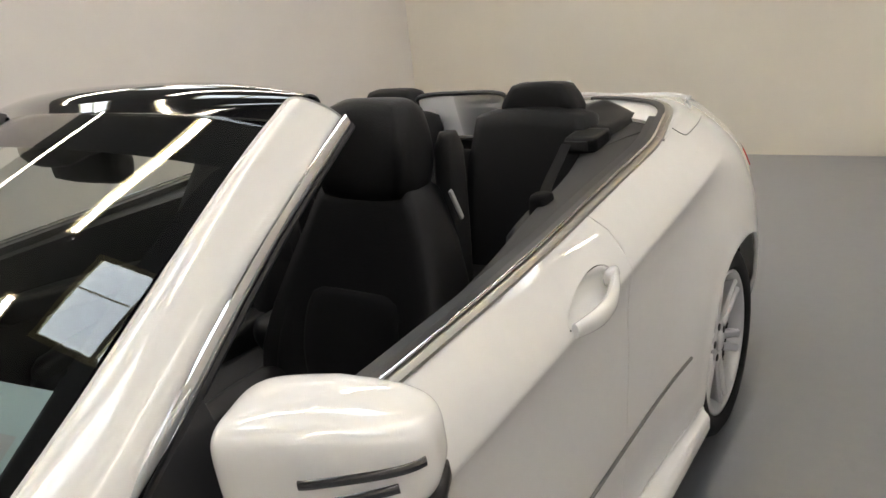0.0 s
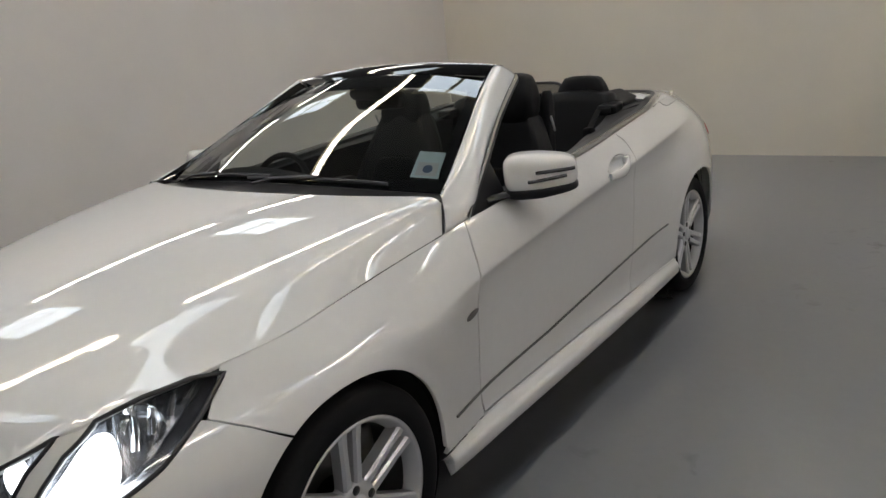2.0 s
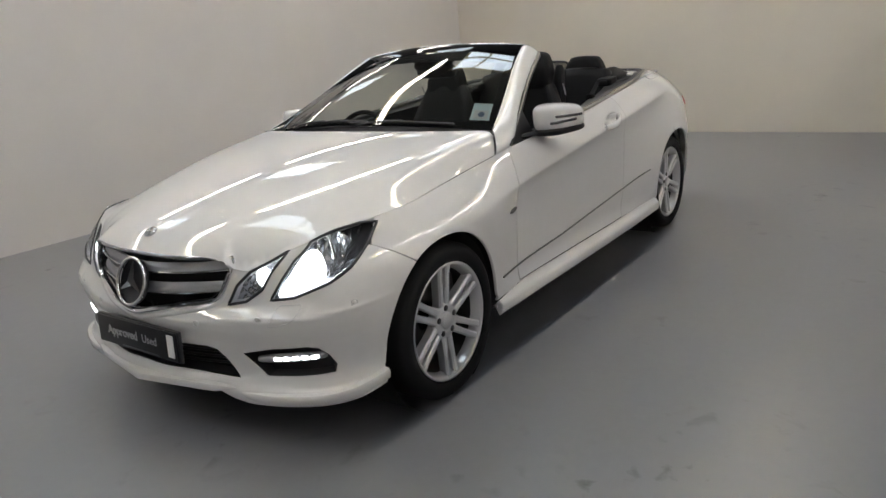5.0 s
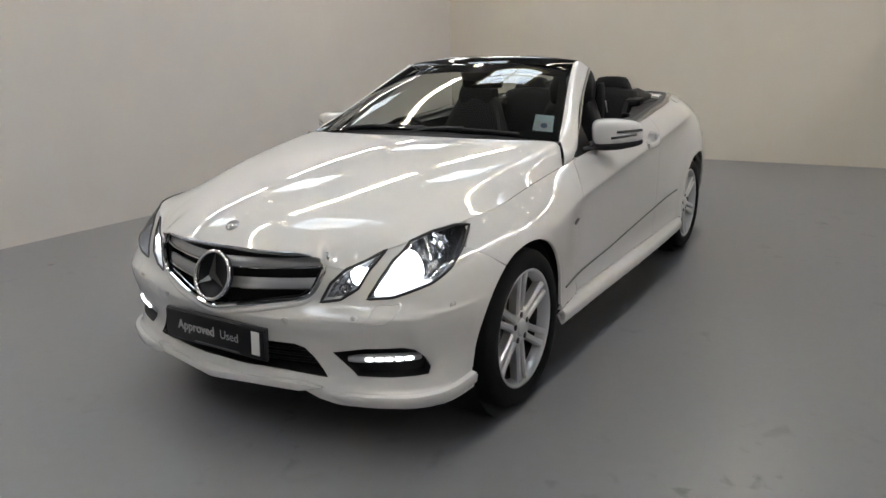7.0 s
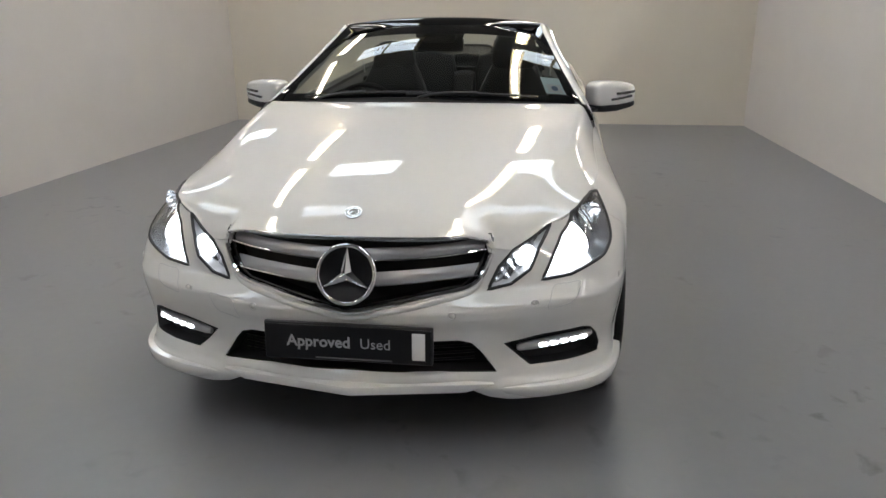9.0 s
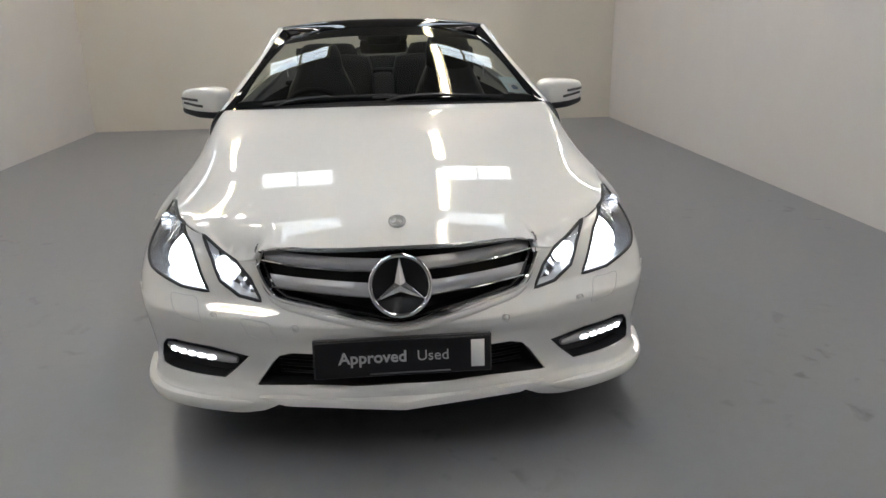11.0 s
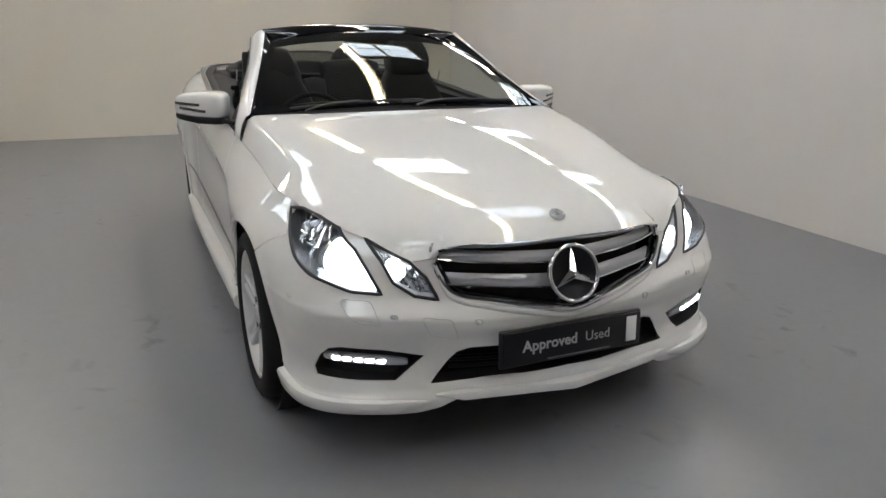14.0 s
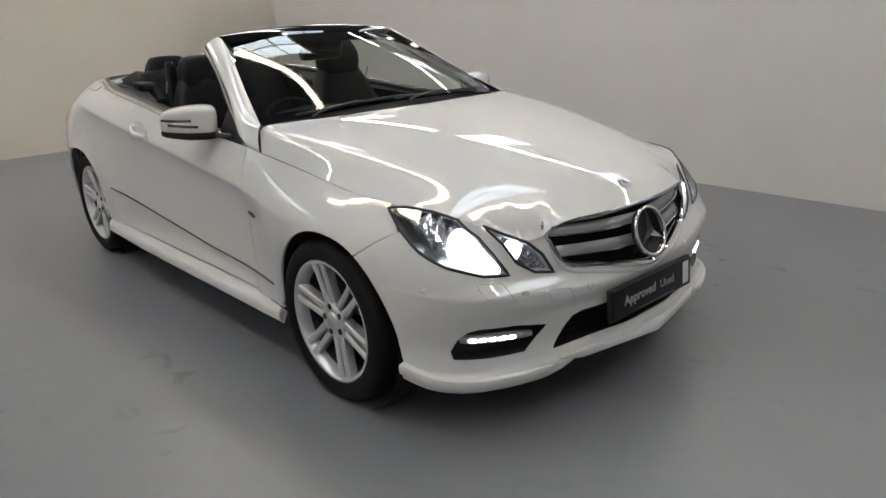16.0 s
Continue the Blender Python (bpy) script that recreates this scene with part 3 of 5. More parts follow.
GRILLE = [(0.0, 0.533), (0.119, 0.553), (0.253, 0.572), (0.370, 0.590), (0.417, 0.622), (0.452, 0.690), (0.460, 0.720), (0.453, 0.736), (0.43, 0.742), (0.22, 0.746), (0.0, 0.747)]
FOG = [(0.745, 0.440), (0.785, 0.432), (0.822, 0.402), (0.848, 0.360), (0.838, 0.334), (0.70, 0.328), (0.575, 0.327), (0.535, 0.360), (0.487, 0.406), (0.61, 0.430)]
INTAKE = [(0.0, 0.337), (0.20, 0.330), (0.461, 0.316), (0.409, 0.388), (0.38, 0.417), (0.34, 0.428), (0.0, 0.430)]
RECESS = rounded(yz((1.588, 0.872), (1.633, 0.907), (1.722, 0.930), (1.789, 0.928), (1.812, 0.904), (1.774, 0.876), (1.685, 0.864)), 4)
FRONT_ARCH, REAR_ARCH = (-0.03, 0.365), (2.745, 0.372)

# front bumper with its grille, lamp and intake openings
half = (GRILLE[:6] + [(0.468, 0.696), (0.528, 0.692)] + SMALL[3:] + [(0.677, 0.755), (0.80, 0.781)] + LAMP[4:] + [(1.085, 0.738), (1.159, 0.697)]
        + [q for q in arch(-0.215, -0.394, *FRONT_ARCH)][0:] + [(1.045, 0.285), (1.035, 0.235), (0.92, 0.222), (0.75, 0.221), (0.50, 0.223), (0.435, 0.236), (0.385, 0.262), (0.0, 0.262)])
front_bumper = skin("front_bumper", both(half), [FOG, flip_side(FOG), both(INTAKE)], flank, PAINT, car, "white sport front bumper", step=0.0125)
skin("front_bumper_lining", both([(0.0, 0.24), (1.02, 0.24), (1.02, 0.55), (0.9, 0.60), (0.7, 0.66), (0.45, 0.66), (0, 0.70)]), [], lambda a, z: flank(a, z, -0.10), DARK, car, rim=0, step=0.05)

doors = {}
for s in (1, -1):
    def side(poly):
        return poly if s > 0 else flip_side(poly)

    FOLD = [side([(float(arc_y(y)), float(crease_z(y)) + dz) for y in np.arange(0.42, 2.72, 0.014)]) for dz in (0.006, 0.0, -0.006)]

    # front wing
    wing = [tuple(q) for q in rounded(EDGE[7:], 8, False)] + yz((0.607, 0.844), (0.595, 0.76), (0.585, 0.556), (0.57, 0.40), (0.566, 0.30), (0.335, 0.285)) + arch(0.333, -0.213, *FRONT_ARCH) + [(1.159, 0.697), (1.085, 0.738)]
    fender = skin("front_wing", side(wing), [], flank, PAINT, car, "white front wing", step=0.013, gap=0.0022, creases=FOLD)
    # door
    belt = yz((0.632, 0.919), (0.9, 0.940), (1.2, 0.960), (1.5, 0.982), (1.864, 1.012))
    doors[s] = skin("door", side(belt + yz((1.892, 0.972), (1.895, 0.90), (1.885, 0.70), (1.84, 0.45), (1.80, 0.305), (0.57, 0.305), (0.572, 0.40), (0.587, 0.556), (0.597, 0.76), (0.609, 0.844))), [side(RECESS)], flank, PAINT, car, "white door", step=0.016, gap=0.0030, rim=0.005, creases=FOLD)
    # rear quarter panel
    quarter = (yz((1.864, 1.012), (2.1, 1.033), (2.35, 1.055), (2.6, 1.078), (2.85, 1.080), (3.1, 1.074), (3.4, 1.060)) + [(5.05, 1.045), (5.25, 1.0), (5.22, 0.80), (5.05, 0.62), (4.85, 0.55)] + yz((3.12, 0.55))
               + arch(3.04, 2.375, *REAR_ARCH) + yz((2.36, 0.305), (1.80, 0.305), (1.84, 0.45), (1.885, 0.70), (1.895, 0.90), (1.892, 0.972)))
    skin("quarter_panel", side(quarter), [], flank, PAINT, car, "white rear quarter panel", step=0.018, creases=FOLD)
    # sill
    _bulge = tame([0.205, 0.216, 0.224, 0.236, 0.266, 0.276, 0.286, 0.297, 0.305], [-0.006, 0.011, 0.021, 0.026, 0.026, 0.022, 0.012, 0.002, 0.0])
    skin("sill", side(yz((0.338, 0.290), (0.57, 0.303), (2.36, 0.303), (2.35, 0.215), (0.335, 0.215))), [], lambda a, z: flank(a, z, _bulge(z) * ease((np.abs(a) - 1.755) / 0.05)), PAINT, car, "white sill moulding with a raised ledge", step=0.012, rim=0.05)
    # dark rubbing line
    line = [flank(float(arc_y(y)) * s, z, 0.003) for y, z in zip(np.linspace(0.41, 2.25, 30), np.interp(np.linspace(0.41, 2.25, 30), [0.41, 1.04, 2.25], [0.372, 0.402, 0.508]))]
    sweep("rubbing_strip", line, ring(0.0045, 8), STRIPGREY, car, "thin dark grey rubbing strip")
    # inner dark shell behind the panels, with open wheel housings
    skin("inner_shell", side(yz((-0.39, 0.66), (-0.2, 0.78), (0.2, 0.84), (0.63, 0.90), (1.8, 0.98), (2.6, 1.03), (3.3, 1.0), (3.4, 0.6), (3.15, 0.45)) + arch(3.13, 2.36, 2.745, 0.39) + yz((2.34, 0.22), (0.37, 0.22)) + arch(0.36, -0.39, -0.03, 0.385)), [],
         lambda a, z: flank(a, z, -0.06), DARK, car, rim=0.0, step=0.05)

rear = [(4.85, 0.55), (5.05, 0.62), (5.22, 0.80), (5.25, 1.0), (5.05, 1.045), (5.5, 1.04), (5.87, 1.04), (5.87, 0.22), (5.2, 0.22), (4.75, 0.24)] + arch(3.1, 3.04, *REAR_ARCH, n=4) + yz((3.12, 0.55))
for s in (1, -1):
    skin("rear_bumper", rear if s > 0 else flip_side(rear), [], flank, PAINT, car, "white rear bumper", step=0.04)

# hood: a domed sheet with a crease on each side, falling to its shut lines
def crease_x(y):
    u = np.clip((y + 0.722) / 1.3, -0.1, 1.1)
    return 0.395 + 0.359 * (1 - (1 - u) ** 2)


def dome(x, y):
    """Height of the arched middle of the bonnet."""
    u = (y + 0.722) / 1.3
    mid = 0.9749 + 0.1433 * y - 0.076 * y * y
    rim = 1.004 - 0.187 * (1 - u) - 0.028 * (1 - u) ** 2 + 0.04 * u * (1 - u)
    nose = 0.058 * np.exp(-np.maximum(y + 0.775 - 0.38 * np.minimum(x, 0.5) ** 2, -0.03) / 0.095)
    return mid + (rim - mid) * (x / crease_x(y)) ** 2 - nose


_steep = cubic([-0.85, -0.50, -0.34, -0.085, 0.07, 0.257, 0.42, 0.62], [0.0, 0.0, 0.14, 0.55, 0.95, 1.65, 2.13, 2.2])


def shoulder(x, y):
    """Fall of the bonnet outside its crease."""
    w = np.interp(y, [-0.7, 0.55], [0.030, 0.012])
    return _steep(np.clip(y, -0.85, 0.62)) * w * np.logaddexp(0, (x - crease_x(y)) / w)


_front = [(x, -0.775 + 0.38 * x * x, 0.753 - 0.025 * x * x - 0.014 * float(ease((x - 0.36) / 0.06))) for x in np.linspace(0, 0.418, 22)]
_shut = [tuple(flank(a, z)) for a, z in rounded(EDGE[:11] + yz((0.42, 0.890), (0.5195, 0.9035)), 8, False)]
_rim = np.array(_front + _shut)
_fall = dome(_rim[:, 0], _rim[:, 1]) - shoulder(_rim[:, 0], _rim[:, 1]) - _rim[:, 2]


def hood_form(x, y):
    x, y = np.broadcast_arrays(np.asarray(x, float), np.asarray(y, float))
    ax = np.abs(x)
    p, q = _rim[:-1, :2], np.diff(_rim[:, :2], axis=0)
    rel = np.stack((ax, y), -1)[..., None, :] - p
    along = np.clip((rel * q).sum(-1) / (q * q).sum(-1), 0, 1)
    far = np.hypot(*np.moveaxis(rel - along[..., None] * q, -1, 0))
    share = np.exp(-(((far - far.min(-1, keepdims=True)) / 0.02) ** 2) - far / 0.02) * np.hypot(*q.T)
    turn = (share * (_fall[:-1] + along * np.diff(_fall))).sum(-1) / share.sum(-1) * np.exp(-far.min(-1) / 0.030)
    return np.stack((x, y, dome(ax, y) - shoulder(ax, y) - turn), -1)


_plan_edge = [(p[0], p[1]) for p in _front + _shut] + [(0.757, 0.578)] + [(x, 0.42 + 0.158 * (x / 0.754) ** 2) for x in np.linspace(0.73, 0, 20)]
_bend = [[(s * float(crease_x(y)) + s * dx, float(y)) for y in np.arange(-0.66, 0.54, 0.02)] for s in (1, -1) for dx in (-0.012, 0.0, 0.012)]
hood = skin("hood", both(_plan_edge), [], hood_form, PAINT, car, "white bonnet with raised creases", step=0.017, gap=0.0, rim=0.012, creases=_bend)
skin("engine_bay", [(-0.7, -0.5), (0.7, -0.5), (0.7, 0.6), (-0.7, 0.6)], [], lambda a, b: np.stack((a, b, 0.70 + 0 * a), -1), DARK, car, rim=0, step=0.2)

def fair(pts, degree):
    """Nine points along a curve, moved onto a low-order curve between its fixed ends, so that long panels show no waves."""
    f, u, t = run(pts), np.linspace(0, 1, 40), np.linspace(0, 1, 9)
    if not degree:
        return [tuple(p) for p in f(t)]
    fits = [np.polyfit(u, f(u)[:, k], degree) for k in range(3)]
    low, high = (np.array(pts[i]) - [np.polyval(c, i % 2) for c in fits] for i in (0, -1))
    return [tuple(np.array([np.polyval(c, w) for c in fits]) + low * (1 - w) ** 5 + high * w**5) for w in t]


# windscreen, its frame and pillars
_low = [(-0.722, 0.640, 0.998), (-0.45, 0.560, 1.022), (0, 0.530, 1.036), (0.45, 0.560, 1.022), (0.722, 0.640, 0.998)]
_high = [(-0.515, 1.300, 1.312), (-0.28, 1.240, 1.340), (0, 1.215, 1.348), (0.28, 1.240, 1.340), (0.515, 1.300, 1.312)]
_mid = [tuple((np.array(p) + q) / 2 + np.array((0, -0.012, 0.024))) for p, q in zip(_low, _high)]
screen_form = net([_low, _mid, _high])
windscreen = sheet("windscreen", screen_form, 40, 30, PANE, car, "tinted windscreen glass")
windscreen.visible_shadow = False
_top = [(-0.545, 1.318, 1.350), (-0.30, 1.275, 1.372), (0, 1.255, 1.380), (0.30, 1.275, 1.372), (0.545, 1.318, 1.350)]
_back = [(-0.535, 1.365, 1.338), (-0.30, 1.37, 1.360), (0, 1.355, 1.368), (0.30, 1.37, 1.360), (0.535, 1.365, 1.338)]
_under = [(-0.52, 1.38, 1.300), (-0.30, 1.35, 1.325), (0, 1.335, 1.333), (0.30, 1.35, 1.325), (0.52, 1.38, 1.300)]
sheet("windscreen_header", net([_high, _top, _back, _under]), 40, 16, GLOSSBLACK, car, "gloss black windscreen header", thick=0.004)
for s in (1, -1):
    m = lambda c: [(x * s, y, z) for x, y, z in c]
    glass_edge = [(0.712, 0.645, 0.999), (0.684, 0.725, 1.040), (0.642, 0.835, 1.099), (0.572, 1.04, 1.206), (0.500, 1.290, 1.316)]
    crest = [(0.755, 0.582, 1.000), (0.729, 0.674, 1.034), (0.686, 0.805, 1.096), (0.614, 1.033, 1.216), (0.544, 1.290, 1.347)]
    seam = [tuple(np.array(p) * 0.30 + np.array(q) * 0.70 + np.array((0.002, -0.002, 0.002))) for p, q in zip(glass_edge, crest)]
    outer_side = [(0.785, 0.548, 0.955), (0.774, 0.668, 0.998), (0.722, 0.820, 1.078), (0.638, 1.06, 1.206), (0.570, 1.325, 1.336)]
    rear_side = [(0.797, 0.523, 0.906), (0.799, 0.645, 0.924), (0.738, 0.845, 1.036), (0.650, 1.105, 1.174), (0.586, 1.358, 1.304)]
    fold = [(0.775, 0.540, 0.895), (0.775, 0.685, 0.912), (0.710, 0.88, 1.025), (0.624, 1.135, 1.158), (0.562, 1.368, 1.290)]
    seam, crest, outer_side, rear_side, fold = fair(seam, 3), fair(crest, 3), fair(outer_side, 3), fair(rear_side, 0), fair(fold, 0)
    glass_edge = fair(glass_edge, 3)
    sheet("pillar_edge_trim", net([m(glass_edge), m(seam)]), 30, 6, GLOSSBLACK, car, "black glass edge trim", thick=0.003, flip=s < 0)
    sheet("windscreen_pillar", net([m(c) for c in (seam, crest, outer_side, rear_side, fold)]), 36, 26, PAINT, car, "white windscreen pillar", thick=0.004, flip=s < 0)
    chrome = run(m([(0.804, 0.640, 0.917), (0.749, 0.815, 1.014), (0.702, 0.970, 1.103), (0.654, 1.112, 1.174), (0.592, 1.364, 1.301)]))(np.linspace(0, 1, 28))
    sweep("pillar_trim", chrome, ring(0.015, 10, 0.4, 1.0), CHROME, car, "polished pillar trim")
    sweep("pillar_joint", run(m([(0.759, 0.575, 1.001), (0.788, 0.543, 0.955), (0.7995, 0.520, 0.907)]))(np.linspace(0, 1, 14)), ring(0.0026, 6), SATINBLACK, car)
    sweep("pillar_seal", chrome + np.array((-0.010 * s, 0.016, -0.010)), ring(0.010, 8), SATINBLACK, car, "black pillar seal")

# lower lip: centre blade and outer splitters with crisp edges
BLADE = [(-0.030, -0.030), (0.014, -0.029), (0.022, -0.022), (0.027, 0.010), (0.023, 0.018), (-0.006, 0.024), (-0.030, 0.026)]


def lip(name, arcs, heights, section, label, taper=None):
    path = [flank(a, z, o) for a, z, o in zip(arcs, heights, np.full(len(arcs), -0.012))]
    return sweep(name, path, section, PAINT, car, label, taper=taper)


_x = np.r_[np.linspace(-0.445, -0.004, 16), np.linspace(0.004, 0.445, 16)]
sweep("front_lip", [(x, -0.864 + 0.20 * abs(x), 0.288 - 0.010 * abs(x)) for x in _x], [(-0.05, -0.022), (0.012, -0.022), (0.0185, -0.017), (0.021, 0.004), (0.018, 0.009), (-0.02, 0.014), (-0.05, 0.016)], PAINT, car, "white centre lip", taper=lambda t: min(1.0, 0.12 + 9 * min(t, 1 - t)))
for s in (1, -1):
    arcs = np.linspace(0.40, 1.045, 40)
    heights = np.interp(arcs, [0.40, 0.47, 0.60, 0.75, 0.90, 1.045], [0.266, 0.259, 0.251, 0.252, 0.257, 0.270])
    grow = lambda t, s=s: min(1.0, 0.12 + 3.2 * (t if s > 0 else 1 - t))
    lip("splitter", (arcs * s)[:: s], heights[:: s], [(x * 0.95, y * 0.92) for x, y in BLADE], "white outer splitter", grow)
part("underbody", moved(slab((1.50, 3.9, 0.04), 0.01), pose(0, 1.35, 0.225)), DARK, car, "dark underbody")
for s in (1, -1):
    nose = [(0.43, 0.738), (0.445, 0.69), (0.50, 0.672), (0.56, 0.690), (0.55, 0.725)]
    skin("nose_filler", nose if s > 0 else flip_side(nose), [], lambda a, z: flank(a, z, -0.006), PAINT, car, rim=0, gap=0)


def wheel_part(m, s):
    """One alloy wheel with tyre, rim, spokes and brake; local x points outwards."""
    hub = new("wheel")
    hub.parent = car
    hub.matrix_basis = m
    tyre = [(0.236, 0.085), (0.243, 0.108), (0.262, 0.122), (0.290, 0.122), (0.312, 0.110), (0.322, 0.092), (0.3245, 0.06), (0.325, 0.0), (0.3245, -0.06), (0.320, -0.095), (0.29, -0.118), (0.24, -0.105)]
    part("tyre", lathe(tyre, 72), RUBBER, hub, "black low-profile tyre")
    rim = [(0.238, 0.098), (0.244, 0.104), (0.245, 0.110), (0.238, 0.112), (0.231, 0.106), (0.226, 0.092), (0.219, 0.080), (0.216, 0.062)]
    part("barrel", lathe([(0.2165, 0.064), (0.213, 0.04), (0.212, 0.0), (0.215, -0.09), (0.238, -0.10)], 60), BARREL, hub, "dusty dark wheel barrel")
    part("rim", lathe(rim, 72), SILVER, hub, "silver alloy rim")
    for i in range(6):
        for off in (-0.021, 0.021):
            bm = bmesh.new()
            rows = []
            for r, x, w in ((0.045, 0.080, 0.0175), (0.085, 0.084, 0.0150), (0.14, 0.088, 0.0138), (0.19, 0.092, 0.0138), (0.229, 0.097, 0.0165)):
                o = off * (0.75 + 1.1 * (r / 0.23) ** 1.0 * 0.45)
                rows.append([bm.verts.new((x, o - w, r)), bm.verts.new((x + 0.007, o - w * 0.55, r)), bm.verts.new((x + 0.007, o + w * 0.55, r)), bm.verts.new((x, o + w, r)), bm.verts.new((x - 0.035, o + w * 0.8, r)), bm.verts.new((x - 0.035, o - w * 0.8, r))])
            for a, b in zip(rows, rows[1:]):
                for j in range(6):
                    bm.faces.new((a[j], a[(j + 1) % 6], b[(j + 1) % 6], b[j]))
            bm.faces.new(rows[-1])
            bmesh.ops.recalc_face_normals(bm, faces=bm.faces)
            part("spoke", moved(bm, pose(0, 0, 0, 60 * i)), SILVER, hub, smooth=False)
    part("hub_face", lathe([(0.074, 0.05), (0.074, 0.082), (0.070, 0.090), (0.040, 0.091), (0.036, 0.088), (0.034, 0.094), (0.030, 0.098), (0.0, 0.099)], 40), SILVER, hub, "silver hub with centre cap")
    for i in range(5):
        part("bolt_hole", moved(lathe([(0.0, 0.0935), (0.0125, 0.0930), (0.0125, 0.075)], 14), pose(0, 0, 0, 72 * i) @ pose(0, 0, 0.055)), SATINBLACK, hub)
    part("brake_disc", lathe([(0.06, -0.012), (0.165, -0.012), (0.165, -0.034), (0.06, -0.034)], 48), STEEL, hub, "steel brake disc")
    part("brake_caliper", moved(pillow((0.06, 0.16, 0.07), 0.3, 3), pose(0.005, 0.0, 0, 20) @ pose(0, 0.13, 0.04, 70)), STEEL, hub)
    part("wheel_housing", lathe([(0.372, 0.075), (0.374, -0.15), (0.2, -0.17), (0.0, -0.17)], 48), DARK, hub)
    return hub


for y in (0.0, 2.745):
    for s in (1, -1):
        wheel_part(pose((0.765 if y < 1 else 0.734) * s, y - ((0.026 if s > 0 else 0.004) if y < 1 else 0), 0.325, (0 if y < 1 else 7) if s > 0 else 15, 0, 0 if s > 0 else 180), s)


def along(poly, out=0.0, s=1, step=0.012):
    """The outline of an opening as points on the body."""
    pts = dense(list(poly), step)
    return [flank(a * s, z, out) for a, z in pts]


def wall_round(name, poly, o1, o2, s, mat, parent):
    """Side wall of a lamp bowl between two depths."""
    p, q = along(poly, o1, s), along(poly, o2, s)
    n = len(p)
    return solid(name, p + q, [(i, (i + 1) % n, n + (i + 1) % n, n + i) for i in range(n)], mat, parent)


GLOW_AREA = rounded([(0.633, 0.607), (0.715, 0.618), (0.79, 0.642), (0.842, 0.664), (0.862, 0.700), (0.838, 0.737), (0.785, 0.748), (0.725, 0.722), (0.68, 0.675)], 4)
for s in (1, -1):
    lamp = new("headlamp")
    lamp.parent = car
    tagged(lamp, "lit xenon headlamp behind clear lens")
    mir = (lambda q: q) if s > 0 else flip_side
    wall_round("lamp_wall", LAMP, -0.001, -0.075, s, LAMPBOWL, lamp)
    skin("reflector", mir(LAMP), [], lambda a, z: flank(a, z, -0.06 + 0.006 * np.sin(a * 60) * np.cos(z * 45)), LAMPBOWL, lamp, "smoky chrome lamp bowl", rim=0)
    skin("lit_reflector", mir(GLOW_AREA), [], lambda a, z: flank(a, z, -0.03 - 0.02 * np.clip(1 - ((np.abs(a) - 0.76) / 0.13) ** 2 - ((z - 0.685) / 0.08) ** 2, 0, 1)), BULB, lamp, "white glowing headlamp bowl", rim=0.03, gap=0)
    for k in range(4):
        a0 = 0.93 + 0.05 * k
        rib = [flank(a * s, z, -0.035) for a, z in zip(np.linspace(a0, a0 + 0.035, 8), np.linspace(0.715 + 0.018 * k, 0.793, 8))]
        sweep("lamp_rib", rib, ring(0.006, 8, 1.6, 0.6), REFLECTOR, lamp)
    bowl = lathe([(0.0, 0.0), (0.02, 0.004), (0.035, 0.016), (0.045, 0.035), (0.047, 0.04)], 28)
    part("indicator_bowl", moved(bowl, Matrix.Translation(flank(1.0 * s, 0.757, -0.055)) @ pose(0, 0, 0, 0, 0, -55 if s > 0 else -125)), REFLECTOR, lamp, "chromed indicator bowl")
    lens = skin("lens", mir(LAMP), [], lambda a, z: flank(a, z, 0.001), LENS, lamp, "clear lens", rim=0)
    lens.visible_shadow = False
    sweep("seal", along(LAMP, -0.001, s), ring(0.0055, 8), SATINBLACK, lamp, "black lamp seal", closed=True)
    # inner lamp
    lamp = new("inner_headlamp")
    lamp.parent = car
    tagged(lamp, "small lit main-beam lamp in clear lens")
    wall_round("lamp_wall", SMALL, -0.001, -0.06, s, LAMPGREY, lamp)
    skin("reflector", mir(SMALL), [], lambda a, z: flank(a, z, -0.045 + 0.0050 * np.sin(a * 150) * np.sin(z * 120)), FACET, lamp, "faceted chrome reflector", rim=0, step=0.008)
    part("bulb", moved(pillow((0.058, 0.034, 0.062), 1.0, 5), Matrix.Translation(flank(0.572 * s, 0.666, -0.026))), BULB, lamp, "glowing bulb")
    lens = skin("lens", mir(SMALL), [], lambda a, z: flank(a, z, 0.001), LENS, lamp, "clear lens", rim=0)
    lens.visible_shadow = False
    sweep("seal", along(SMALL, -0.001, s), ring(0.0055, 8), SATINBLACK, lamp, "black lamp seal", closed=True)
    # daytime running lamp in the bumper
    lamp = new("daytime_lamp")
    lamp.parent = car
    tagged(lamp, "lit daytime lamp in black bumper recess")
    wall_round("recess_wall", FOG, -0.002, -0.055, s, SATINBLACK, lamp)
    skin("recess", mir(FOG), [], lambda a, z: flank(a, z, -0.05), SATINBLACK, lamp, "black recess", rim=0)
    bar = [flank(a * s, z, -0.018) for a, z in zip(np.linspace(0.535, 0.815, 24), 0.379 + 0.020 * np.sin(np.linspace(0, 1.35, 24)) )]
    sweep("lamp_bar", bar, ring(0.017, 12, 0.8, 1.0), LAMPGREY, lamp, "grey lamp bar", taper=lambda t: 0.55 + 0.45 * math.sin(math.pi * min(1, max(0, t))) ** 0.4)
